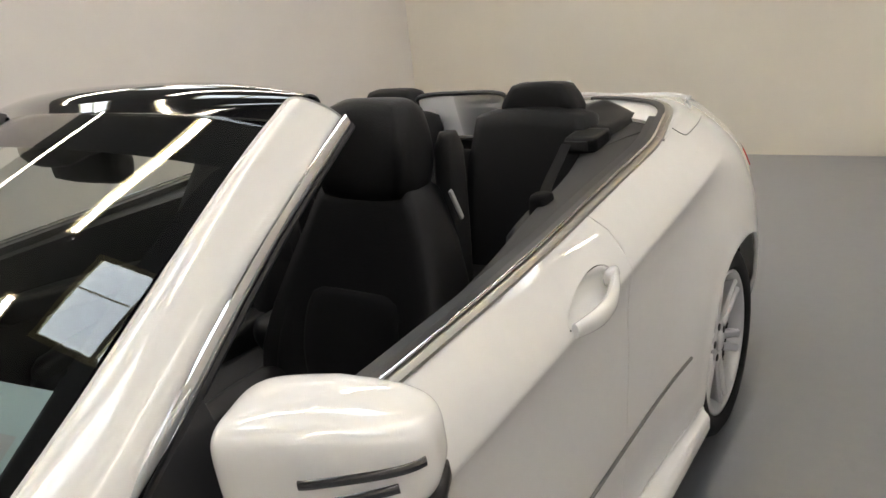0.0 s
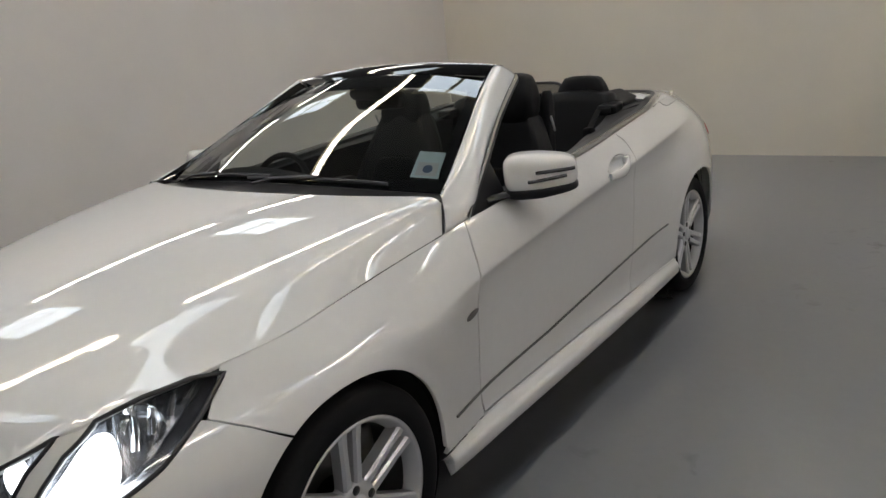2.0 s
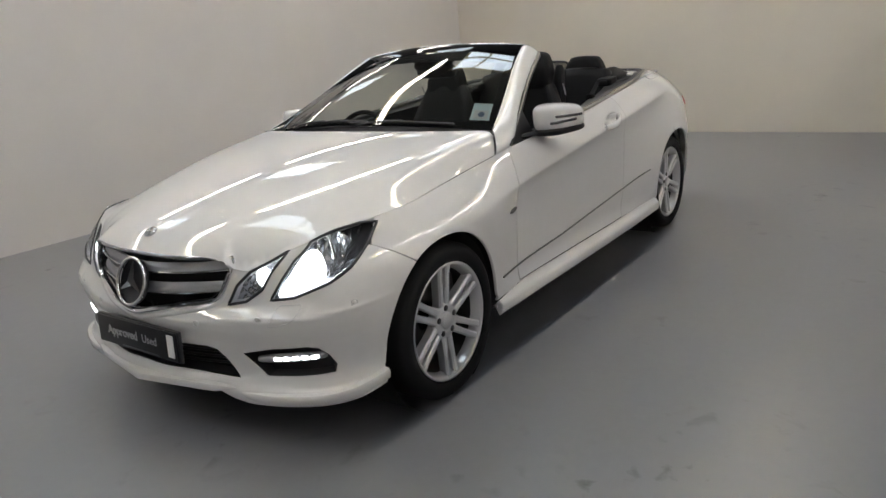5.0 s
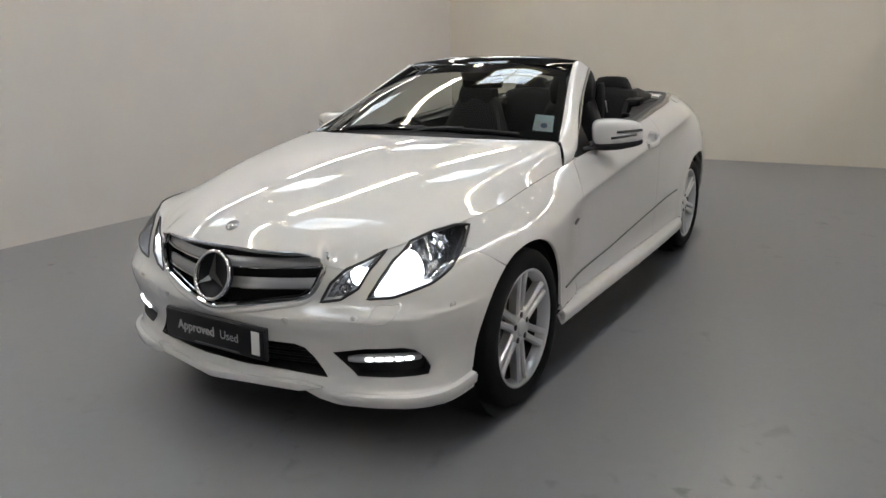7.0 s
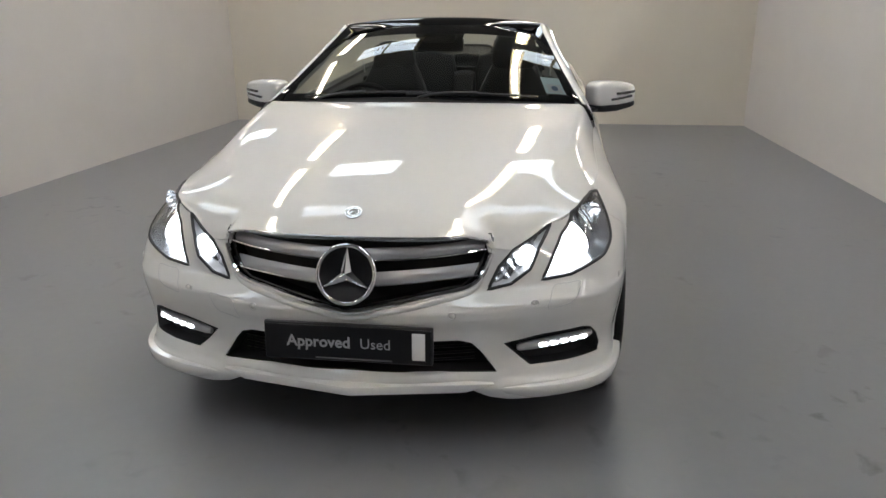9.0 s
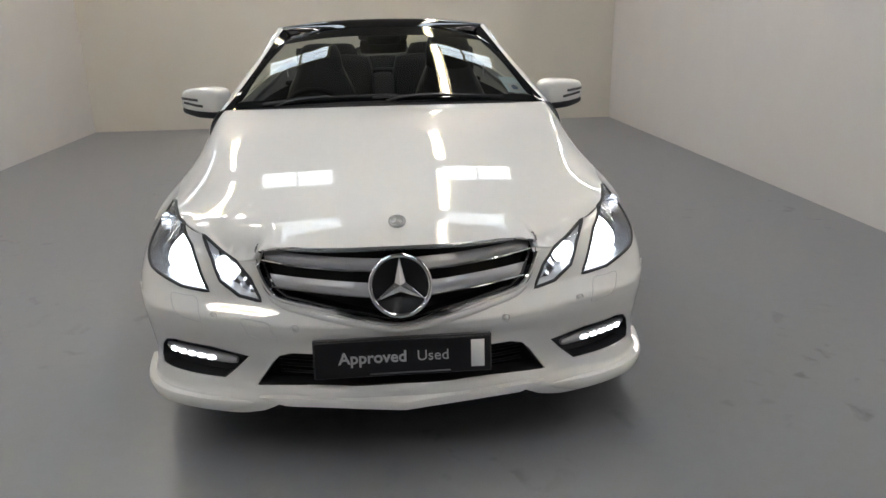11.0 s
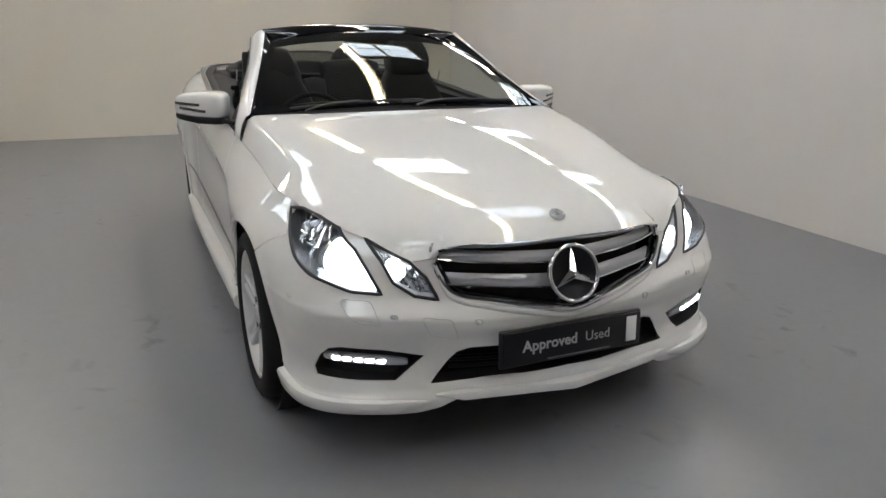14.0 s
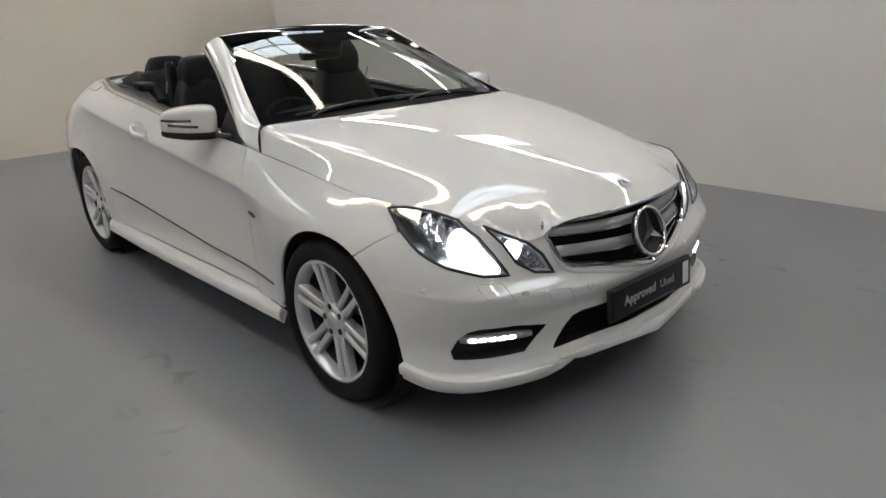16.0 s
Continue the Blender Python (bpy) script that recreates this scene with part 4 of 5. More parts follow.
    for k in range(5):
        p = bar[7 + 3 * k]
        out = flank((0.535 + 0.28 * (7 + 3 * k) / 23) * s, 0.39, 0.0) - flank((0.535 + 0.28 * (7 + 3 * k) / 23) * s, 0.39, -0.01)
        part("led", moved(pillow((0.029, 0.016, 0.0130), 1.0, 3), Matrix.Translation(p + out * 1.1) @ pose(0, 0, 0, 0, 0, (25 + 6 * k) * s)), LED, lamp, "glowing led")
    # parking sensors and washer cover outlines
    for a, z in ((0.319, 0.516), (0.579, 0.540), (0.935, 0.576)):
        p, q = flank(a * s, z, 0.0006), flank(a * s, z, 0.01)
        turn = Vector(q - p).to_track_quat("X", "Z").to_matrix().to_4x4()
        part("parking_sensor", moved(lathe([(0.0, 0.0015), (0.0085, 0.0012), (0.0095, -0.001), (0.0105, -0.001), (0.0118, 0.0008), (0.0125, -0.004)], 20), Matrix.Translation(p) @ turn), PAINT, car)
        circle = [p + np.array(turn @ Vector((0.0006, 0.0118 * math.cos(t), 0.0118 * math.sin(t)))) for t in np.arange(20) * math.pi / 10]
        sweep("sensor_joint", circle, ring(0.0013, 6), LAMPGREY, car, up=tuple(q - p), closed=True)
    cover = rounded([(0.743, 0.590), (0.70, 0.588), (0.655, 0.583), (0.632, 0.55), (0.620, 0.522), (0.66, 0.527), (0.698, 0.536), (0.73, 0.565)], 4)
    sweep("washer_cover_joint", along(cover, -0.0006, s, 0.01), ring(0.0016, 6), LAMPGREY, car, closed=True)
    if s < 0:
        cover = rounded([(0.49, 0.536), (0.445, 0.533), (0.403, 0.526), (0.39, 0.495), (0.381, 0.466), (0.42, 0.472), (0.461, 0.482), (0.478, 0.51)], 4)
        sweep("towing_cover_joint", along(cover, -0.0006, s, 0.01), ring(0.0016, 6), LAMPGREY, car, closed=True)

# lower intake
skin("lower_intake", both(INTAKE), [], lambda a, z: flank(a, z, -0.06), DARK, car, "black lower air intake", rim=0)
wall_round("intake_wall", both(INTAKE), -0.002, -0.06, 1, SATINBLACK, car)
for k in range(4):
    sweep("intake_bar", [flank(a, 0.345 + 0.022 * k, -0.045) for a in np.linspace(-0.40, 0.40, 30)], ring(0.004, 6, 2.0, 1), SATINBLACK, car)

# radiator grille
grille = new("radiator_grille")
grille.parent = car
tagged(grille, "silver two-slat grille with chrome frame")
skin("backing", both(GRILLE), [], lambda a, z: flank(a, z, -0.075), DARK, grille, rim=0)
wall_round("grille_wall", both(GRILLE), 0.0, -0.075, 1, GLOSSBLACK, grille)
low = [(-a, z) for a, z in GRILLE[5:0:-1]] + GRILLE[:6]
sweep("chrome_frame", [flank(a, z, 0.003) for a, z in rounded(low, 6, False)], ring(0.0085, 8, 1.0, 1.0), CHROME, grille, "chrome lower frame")
sweep("grille_surround", [flank(a, z - 0.024 + 0.010 * (abs(a) / 0.45) ** 2, -0.001) for a, z in rounded(low, 6, False)], ring(0.010, 10, 0.7, 1.0), PAINT, car, "white ridge below the grille", taper=lambda t: min(1.0, 0.1 + 6 * min(t, 1 - t)))
high = GRILLE[6:] + [(-a, z) for a, z in GRILLE[9:5:-1]]
sweep("black_frame", [flank(a, z, 0.002) for a, z in rounded(high, 6, False)], ring(0.0070, 8, 1.0, 1.0), LAMPBOWL, grille, "smoky satin upper frame", taper=lambda t: min(1.0, 0.3 + 9 * min(t, 1 - t)))
sweep("inner_frame", along([(a * 0.965, z * 0.955 + 0.029) for a, z in both(GRILLE)], -0.015, 1, 0.015), ring(0.006, 8), GLOSSBLACK, grille, closed=True)
for z0, z1, wide, dip in ((0.695, 0.730, 0.442, 0.022), (0.617, 0.656, 0.408, 0.021)):
    for s in (1, -1):
        sag = lambda a: dip * (1 - np.abs(a) / wide)
        quad = [(0.004 * s, z0 - sag(0.0)), (0.2 * s, z0 - sag(0.2)), (wide * s, z0 + 0.003), ((wide + 0.012) * s, z1), (0.2 * s, z1 - sag(0.2)), (0.004 * s, z1 - sag(0.0))]
        slat = skin("slat", quad, [], lambda a, z: flank(a, z, -0.028 + 0.012 * np.sin(np.clip((z1 - sag(a) - z) / (z1 - z0), 0, 1) * 2.6)), SATINSILVER, grille, "silver slat", step=0.012, gap=0, rim=0.03)
        sweep("slat_edge", [flank(a * s, z0 + 0.001 - sag(a) + 0.003 * (a / wide), -0.013) for a in np.linspace(0.004, wide, 28)], ring(0.0048, 8, 1.1, 0.9), CHROME, grille, "chrome slat edge")

STAR = Matrix.Translation((0, -0.826, 0.648)) @ pose(0, 0, 0, 90 - 19)
emblem = new("grille_emblem")
emblem.parent = car
tagged(emblem, "chrome ring emblem with three-armed shape")
bm = bmesh.new()
rows = []
for i in range(56):
    t = 2 * math.pi * i / 56
    rows.append([bm.verts.new(((0.0875 + 0.0070 * math.cos(q)) * math.cos(t), (0.0875 + 0.0070 * math.cos(q)) * math.sin(t), 0.0070 * math.sin(q))) for q in np.arange(10) * 2 * math.pi / 10])
for i in range(56):
    for j in range(10):
        bm.faces.new((rows[i][j], rows[(i + 1) % 56][j], rows[(i + 1) % 56][(j + 1) % 10], rows[i][(j + 1) % 10]))
part("ring", moved(bm, STAR), CHROME, emblem, "chrome ring")
part("disc", moved(lathe([(0.0, -0.02), (0.086, -0.02), (0.088, -0.012)], 48), STAR @ pose(0, 0, 0, 0, -90)), PLATE, emblem, "black disc")
bm = bmesh.new()
top, low = bm.verts.new((0, 0, 0.016)), bm.verts.new((0, 0, -0.008))
tips = [bm.verts.new((0.085 * math.sin(t), 0.085 * math.cos(t), 0.0)) for t in (0, 2.0944, 4.18879)]
dips = [bm.verts.new((0.0185 * math.sin(t + 1.0472), 0.0185 * math.cos(t + 1.0472), 0.0)) for t in (0, 2.0944, 4.18879)]
for i in range(3):
    for a, b in ((tips[i], dips[i]), (dips[i], tips[(i + 1) % 3])):
        bm.faces.new((top, b, a))
        bm.faces.new((low, a, b))
part("emblem_mark", moved(bm, STAR), CHROME, emblem, "chrome three-armed shape", smooth=False)
BADGE = Matrix.Translation((0, -0.707, 0.8060)) @ Vector((0, -0.45, 0.89)).to_track_quat("X", "Z").to_matrix().to_4x4()
badge = new("hood_badge")
badge.parent = car
tagged(badge, "small round metal badge on the bonnet")
part("badge_disc", moved(lathe([(0.0, 0.003), (0.017, 0.003), (0.0185, 0.0045), (0.0245, 0.0045), (0.026, 0.0)], 28), BADGE), SATINSILVER, badge, "satin badge disc")
for r in (0.0168, 0.0248):
    sweep("badge_ring", [BADGE @ Vector((0.005, r * math.cos(t), r * math.sin(t))) for t in np.arange(28) * math.pi / 14], ring(0.0014, 6), CHROME, badge, up=(0, -0.45, 0.89), closed=True)
for k in range(3):
    sweep("badge_arm", [BADGE @ Vector((0.005, r * math.sin(k * 2.0944), r * math.cos(k * 2.0944))) for r in (0.0, 0.008, 0.0165)], ring(0.0022, 6), CHROME, badge, up=(0, -0.45, 0.89), taper=lambda t: 1.2 - t)

# dealer plate
plate = new("dealer_plate")
plate.parent = car
tagged(plate, "black plate lettered Approved Used with white label")
PL = pose(0, -0.852, 0.432, 90 - 4)
part("holder", moved(slab((0.530, 0.122, 0.016), 0.004), PL @ pose(0, 0, -0.012)), SATINBLACK, plate, "black plate holder")
part("board", moved(slab((0.520, 0.111, 0.006), 0.0025), PL), PLATE, plate)
part("white_label", moved(slab((0.040, 0.086, 0.002), 0.0008), PL @ pose(0.222, 0.002, 0.0035)), LABELWHITE, plate, "white label strip")
part("small_print", moved(slab((0.24, 0.005, 0.001), 0), PL @ pose(0.02, -0.048, 0.0032)), PRINT, plate, "unreadable fine print")


def lettering(text, size, x, y, bold):
    cu = bpy.data.curves.new("lettering", "FONT")
    cu.body, cu.size, cu.extrude, cu.offset, cu.resolution_u = text, size, 0.0006, bold, 3
    ob = new("lettering", cu)
    bpy.context.view_layer.update()
    me = bpy.data.meshes.new_from_object(ob.evaluated_get(bpy.context.evaluated_depsgraph_get()))
    bpy.data.objects.remove(ob)
    me.transform(PL @ pose(x, y, 0.0040))
    me.materials.clear()
    me.materials.append(INK)
    out = new("lettering", me)
    out.parent = plate
    return tagged(out, "grey lettering")


lettering("Approved", 0.0497, -0.190, -0.012, 0.0011)
lettering("Used", 0.0465, 0.040, -0.012, 0.0)


# ---- trims, handles, mirrors, rear deck ----
RAIL = [(1.2, 0.964), (1.5, 0.986), (1.864, 1.016)]
for s in (1, -1):
    mir = (lambda q: q) if s > 0 else flip_side
    ys = np.linspace(0.86, 2.36, 18)
    zs = np.interp(ys, [0.632, 0.9, 1.2, 1.5, 1.864, 2.1, 2.35, 2.6], [0.919, 0.940, 0.960, 0.982, 1.012, 1.033, 1.055, 1.078])
    base = np.array([flank(float(arc_y(y)) * s, z) for y, z in zip(ys, zs)])
    back = np.array([(0.706 * s, 2.60, 1.080), (0.664 * s, 2.76, 1.089), (0.590 * s, 2.92, 1.092), (0.47 * s, 3.05, 1.090), (0.33 * s, 3.135, 1.087), (0.17 * s, 3.18, 1.085), (0.0, 3.19, 1.084)])
    path = run(np.vstack((base, back)))(np.linspace(0, 1, 90))
    inward = np.array([(-s * 0.012, 0, 0.003)])
    flat = [(-0.016, -0.004), (0.013, -0.004), (0.013, 0.002), (0.0, 0.005), (-0.016, 0.002)]
    sweep("belt_moulding", path + inward * 0.6, flat, BRUSHED, car, "matt metal belt moulding")
    sweep("belt_chrome", path[:60] + np.array((-s * 0.018, 0, 0.010)), ring(0.0028, 8, 1.3, 1), CHROME, car, "bright belt trim line")
    sweep("belt_inner_moulding", path[:-8] + np.array((-s * 0.031, 0, 0.004)), [(-0.012, -0.006), (0.012, -0.006), (0.010, 0.004), (-0.012, 0.002)], SATINBLACK, car, "black inner moulding")
    sweep("window_seal", path[:-30] + np.array((-s * 0.054, 0, 0.0)), [(-0.016, -0.02), (0.016, -0.02), (0.014, 0.004), (-0.012, 0.006)], SATINBLACK, car, "black window seal")
    # handle
    skin("handle_recess", mir(RECESS), [], lambda a, z: flank(a, z, -0.028 * np.clip(1 - ((np.abs(a) - float(arc_y(1.70))) / 0.105) ** 2 - ((z - 0.897) / 0.036) ** 2, 0, 1) - 0.002), PAINT, doors[s], "white handle recess", rim=0, gap=0, step=0.012)
    line = [flank(float(arc_y(y)) * s, z, o) for y, z, o in zip(np.linspace(1.592, 1.808, 22), np.linspace(0.869, 0.912, 22) - 0.012 * np.sin(np.linspace(0, math.pi, 22)), 0.004 + 0.022 * np.sin(np.linspace(0.1, math.pi - 0.25, 22)))]
    sweep("door_handle", line, ring(0.020, 12, 0.65, 1.0), PAINT, doors[s], "white bar door handle", taper=lambda t: 0.6 + 0.5 * math.sin(math.pi * (0.1 + 0.85 * t)))
    lock = flank(float(arc_y(1.79)) * s, 0.907, 0.008)
    part("handle_end", moved(pillow((0.02, 0.05, 0.034), 0.8, 3), Matrix.Translation(lock)), PAINT, doors[s])
    # wing badge
    p = [flank(float(arc_y(y)) * s, 0.6485 + (y - 0.54) * 0.10, 0.004) for y in np.linspace(0.503, 0.585, 12)]
    sweep("wing_badge", p, ring(0.0085, 10, 0.6, 1), STEEL, car, "small dark metal wing badge", taper=lambda t: 0.25 + math.sin(math.pi * t) ** 0.6)

    # mirror
    mirror = new("door_mirror")
    mirror.parent = car
    tagged(mirror, "white door mirror with black base and slit indicator")
    W, D, H, N = 0.120, 0.075, 0.064, 4.2
    place = Matrix.Translation((0.900 * s, 0.948, 1.016)) @ pose(0, 0, 0, 0, -3 * s, 26 * s)

    def shape(x, y, z):
        k = x / W * s
        return place @ Vector((x, y * (1 - 0.25 * max(0, k)) + 0.0, z * (1 - 0.16 * max(0, k) - 0.05 * k) - 0.004 * k))

    bm = bmesh.new()
    bmesh.ops.create_cube(bm, size=2)
    bmesh.ops.subdivide_edges(bm, edges=bm.edges[:], cuts=25, use_grid_fill=True)
    for v in bm.verts:
        q = np.array(v.co)
        q = q / (np.abs(q) ** N).sum() ** (1 / N)
        v.co = shape(q[0] * W, q[1] * D, q[2] * H)
    part("mirror_shell", bm, PAINT, mirror, "white mirror shell")
    bm = bmesh.new()
    bmesh.ops.create_cube(bm, size=2)
    bmesh.ops.subdivide_edges(bm, edges=bm.edges[:], cuts=5, use_grid_fill=True)
    for v in bm.verts:
        q = np.array(v.co)
        q = q / (np.abs(q) ** 4).sum() ** (1 / 4)
        v.co = shape(q[0] * W * 1.0, q[1] * D * 0.97, q[2] * 0.022 - H * 0.96)
    part("mirror_base", bm, PLATE, mirror, "black mirror base")
    foot = [(0.862 * s, 0.920, 0.952), (0.826 * s, 0.885, 0.949), (0.796 * s, 0.845, 0.945), (0.768 * s, 0.805, 0.940)]
    sweep("mirror_foot", foot, ring(0.018, 10, 1.6, 0.6), PLATE, mirror, "black mirror foot")

    def face(x, z, out=0.0015):
        y = -D * max(0.02, 1 - abs(x / W) ** N - abs(z / H) ** N) ** (1 / N)
        return np.array(shape(x * s if False else x, y - out, z))

    for z0, z1, x0, x1 in ((0.006, 0.012, -0.012, 0.112), (-0.022, -0.012, -0.040, 0.085)):
        sweep("mirror_indicator", [face(x * s, z) for x, z in zip(np.linspace(x0, x1, 18), np.linspace(z0, z1, 18))], ring(0.006, 8, 0.4, 1), SMOKED, mirror, "dark indicator slit")
    part("mirror_glass", moved(slab((0.15, 0.004, 0.075), 0.002), place @ pose(0, D * 0.98, -0.008)), CHROME, mirror, "mirror glass")
    # black corner panel and side glass stub behind the pillar
    tri3 = [(0.795 * s, 0.665, 0.915), (0.790 * s, 0.91, 0.932), (0.716 * s, 0.915, 1.066), (0.770 * s, 0.73, 0.965)]
    solid("mirror_corner", tri3 + [(x - 0.012 * s, y, z) for x, y, z in tri3], [(0, 1, 2, 3), (7, 6, 5, 4), (0, 4, 5, 1), (1, 5, 6, 2), (2, 6, 7, 3), (3, 7, 4, 0)], PLATE, car, "black door corner panel", smooth=False)
    # tail lamp
    TAIL = [(4.78, 0.80), (4.80, 0.86), (4.95, 0.885), (5.2, 0.89), (5.2, 0.78), (5.0, 0.755)]
    skin("tail_lamp", mir(TAIL), [], lambda a, z: flank(a, z, 0.006), REDLENS, car, "red tail lamp", rim=0.012)
    # joint of the boot lid
    joint = [flank(float(arc_y(y)) * s, z, 0.0006) for y, z in ((2.575, 1.072), (2.585, 1.058), (2.605, 1.047), (2.66, 1.046), (2.76, 1.049), (2.86, 1.050), (2.95, 1.049))]
    sweep("boot_lid_joint", cubic(range(7), np.array(joint))(np.linspace(0, 6, 30)), ring(0.0018, 6), STRIPGREY, car)
    # rear deck outside the moulding
    outer = [tuple(flank(float(arc_y(y)) * s, z - 0.008, -0.003)) for y, z in ((2.44, 1.063), (2.62, 1.078), (2.85, 1.080), (3.1, 1.074))] + [tuple(flank(a * s, z - 0.006, -0.003)) for a, z in ((4.82, 1.062), (5.06, 1.045), (5.86, 1.04))]
    inner = [(0.728 * s, 2.44, 1.064), (0.706 * s, 2.60, 1.080), (0.664 * s, 2.76, 1.088), (0.590 * s, 2.92, 1.090), (0.47 * s, 3.05, 1.088), (0.30 * s, 3.15, 1.085), (0.0, 3.19, 1.083)]
    middle = [tuple((np.array(p) + q) / 2 + np.array((0, 0, 0.010 * min(1, k / 3)))) for k, (p, q) in enumerate(zip(outer, inner))]
    sheet("rear_deck", net([inner, middle, outer]), 40, 16, PAINT, car, "white rear deck", thick=0.01, flip=s < 0)

lid_front = [(-0.650, 2.64, 1.077), (-0.50, 2.745, 1.082), (-0.28, 2.835, 1.087), (0, 2.865, 1.089), (0.28, 2.835, 1.087), (0.50, 2.745, 1.082), (0.650, 2.64, 1.077)]
lid_back = [(-0.660, 2.72, 1.083), (-0.580, 2.90, 1.086), (-0.33, 3.115, 1.085), (0, 3.175, 1.084), (0.33, 3.115, 1.085), (0.580, 2.90, 1.086), (0.660, 2.72, 1.083)]
sheet("roof_cover", net([lid_front, [tuple((np.array(p) + q) / 2 + np.array((0, 0, 0.006))) for p, q in zip(lid_front, lid_back)], lid_back]), 40, 14, PAINT, car, "white folding-roof cover lid", thick=0.01)
part("aerial", moved(pillow((0.014, 0.075, 0.066), 0.9, 4, lambda w: w * np.array((1, 1 - w[2] * 11, 1)) + np.array((0, w[2] * 0.4, 0))), pose(0.02, 3.35, 1.106)), PAINT, car, "white fin aerial")
part("lid_mark", moved(lathe([(0.0, 0.002), (0.030, 0.0015), (0.033, -0.003)], 24), Matrix.Translation((0.21, 3.02, 1.0935)) @ pose(0, 0, 0, 0, -90)), STRIPGREY, car, "dark oval cap on the cover lid")


# ---- cabin ----
def band(poly, x0, x1, s):
    return [(x0 * s, y, z) for y, z in poly] + [(x1 * s, y, z) for y, z in poly]


tub = [(0.55, 0.28), (3.0, 0.28), (3.0, 0.40), (2.7, 0.55), (0.9, 0.36), (0.55, 0.6)]
part("cabin_floor", moved(slab((1.45, 2.5, 0.05), 0.01), pose(0, 1.8, 0.30)), CLOTH, car, "black cabin carpet")
part("firewall", moved(slab((1.45, 0.05, 0.65), 0.01), pose(0, 0.62, 0.62)), DARK, car)
part("rear_bulkhead", moved(slab((1.36, 0.06, 0.76), 0.01), pose(0, 2.86, 0.66)), CLOTH, car)
dash = net([[(-0.70, 0.62, 0.985), (-0.35, 0.56, 1.0), (0, 0.545, 1.01), (0.35, 0.56, 1.0), (0.70, 0.62, 0.985)],
            [(-0.72, 0.72, 0.985), (-0.38, 0.72, 1.025), (0, 0.72, 1.000), (0.38, 0.72, 0.99), (0.72, 0.72, 0.985)],
            [(-0.72, 0.84, 0.965), (-0.38, 0.83, 1.020), (0, 0.85, 0.985), (0.38, 0.84, 0.975), (0.72, 0.84, 0.965)],
            [(-0.72, 0.88, 0.88), (-0.38, 0.85, 0.93), (0, 0.91, 0.90), (0.38, 0.89, 0.88), (0.72, 0.88, 0.88)],
            [(-0.72, 0.81, 0.62), (-0.38, 0.82, 0.62), (0, 0.86, 0.62), (0.38, 0.83, 0.62), (0.72, 0.81, 0.62)]])
sheet("dashboard", dash, 30, 30, SOFT, car, "black moulded dashboard")
part("gear_console", moved(pillow((0.22, 1.0, 0.30), 0.25, 5), pose(0, 1.45, 0.50)), SOFT, car, "black centre console")
part("armrest", moved(pillow((0.18, 0.34, 0.10), 0.5, 4), pose(0, 1.75, 0.69)), LEATHER, car)
wheel = new("steering_wheel")
wheel.parent = car
tagged(wheel, "black leather steering wheel")
wheel.matrix_basis = pose(-0.37, 0.915, 0.880, 66)
sweep("wheel_rim", [(0.185 * math.cos(t), 0.185 * math.sin(t), 0) for t in np.arange(48) * 2 * math.pi / 48], ring(0.0135, 10), LEATHER, wheel, closed=True)
part("wheel_boss", pillow((0.16, 0.13, 0.06), 0.6, 4), SOFT, wheel)
for x, y, r in ((-0.11, 0, 0), (0.11, 0, 0), (0, -0.11, 90)):
    part("wheel_spoke", moved(pillow((0.15, 0.045, 0.022), 0.4, 3), pose(x, y, -0.005, 0, 0, r)), LAMPGREY if y else SOFT, wheel)


def front_seat(x, y, top):
    """Seat with cushion, backrest, bolsters and headrest; top: height of the headrest's top."""
    thing = new("front_seat")
    thing.parent = car
    tagged(thing, "black leather sports seat with headrest")
    thing.matrix_basis = pose(x, y, 0)

    def back(w):
        w = np.array(w)
        h = (w[2] + 0.35) / 0.70
        w[0] *= 1.0 - 0.50 * (max(0, h - 0.40) / 0.60) ** 1.3
        w[1] += -0.05 * (abs(w[0]) / 0.25) ** 2.5 * (w[1] < 0) * (1 - 0.5 * h)
        return w

    lean = pose(0, 0, 0, -17)
    part("seat_cushion", moved(pillow((0.52, 0.54, 0.17), 0.35, 8), pose(0, -0.42, 0.57, 8)), LEATHER, thing)
    part("backrest", moved(pillow((0.52, 0.15, 0.70), 0.45, 9, back), pose(0, -0.09, 0.80) @ lean), LEATHER, thing)
    for s in (1, -1):
        part("side_bolster", moved(pillow((0.09, 0.13, 0.40), 0.9, 6), pose(0.195 * s, -0.15, 0.70) @ lean @ pose(0, 0, 0, 0, 0, -18 * s)), LEATHER, thing)
        part("cushion_bolster", moved(pillow((0.10, 0.48, 0.13), 0.6, 5), pose(0.22 * s, -0.42, 0.63, 8)), LEATHER, thing)
        part("headrest_post", moved(lathe([(0, -0.06), (0.006, -0.06), (0.006, 0.06), (0, 0.06)], 10), pose(0.06 * s, 0.01, top - 0.22) @ pose(0, 0, 0, 0, 90)), CHROME, thing)

    def cushion(w):
        w = np.array(w)
        w[0] *= 1 - 0.16 * max(0, w[2] / 0.11)
        w[1] -= 0.02 * (abs(w[0]) / 0.13) ** 2
        return w

    part("lumbar_panel", moved(pillow((0.27, 0.05, 0.22), 0.7, 5), pose(0, -0.165, 0.80) @ lean), CLOTH, thing)
    part("headrest", moved(pillow((0.262, 0.13, 0.225), 0.72, 8, cushion), pose(0, 0.0, top - 0.112, -10)), LEATHER, thing)
    part("seat_base", moved(slab((0.44, 0.48, 0.2), 0.02), pose(0, -0.4, 0.42)), SATINBLACK, thing)
    return thing


front_seat(0.385, 1.665, 1.297)
front_seat(-0.39, 1.90, 1.240)
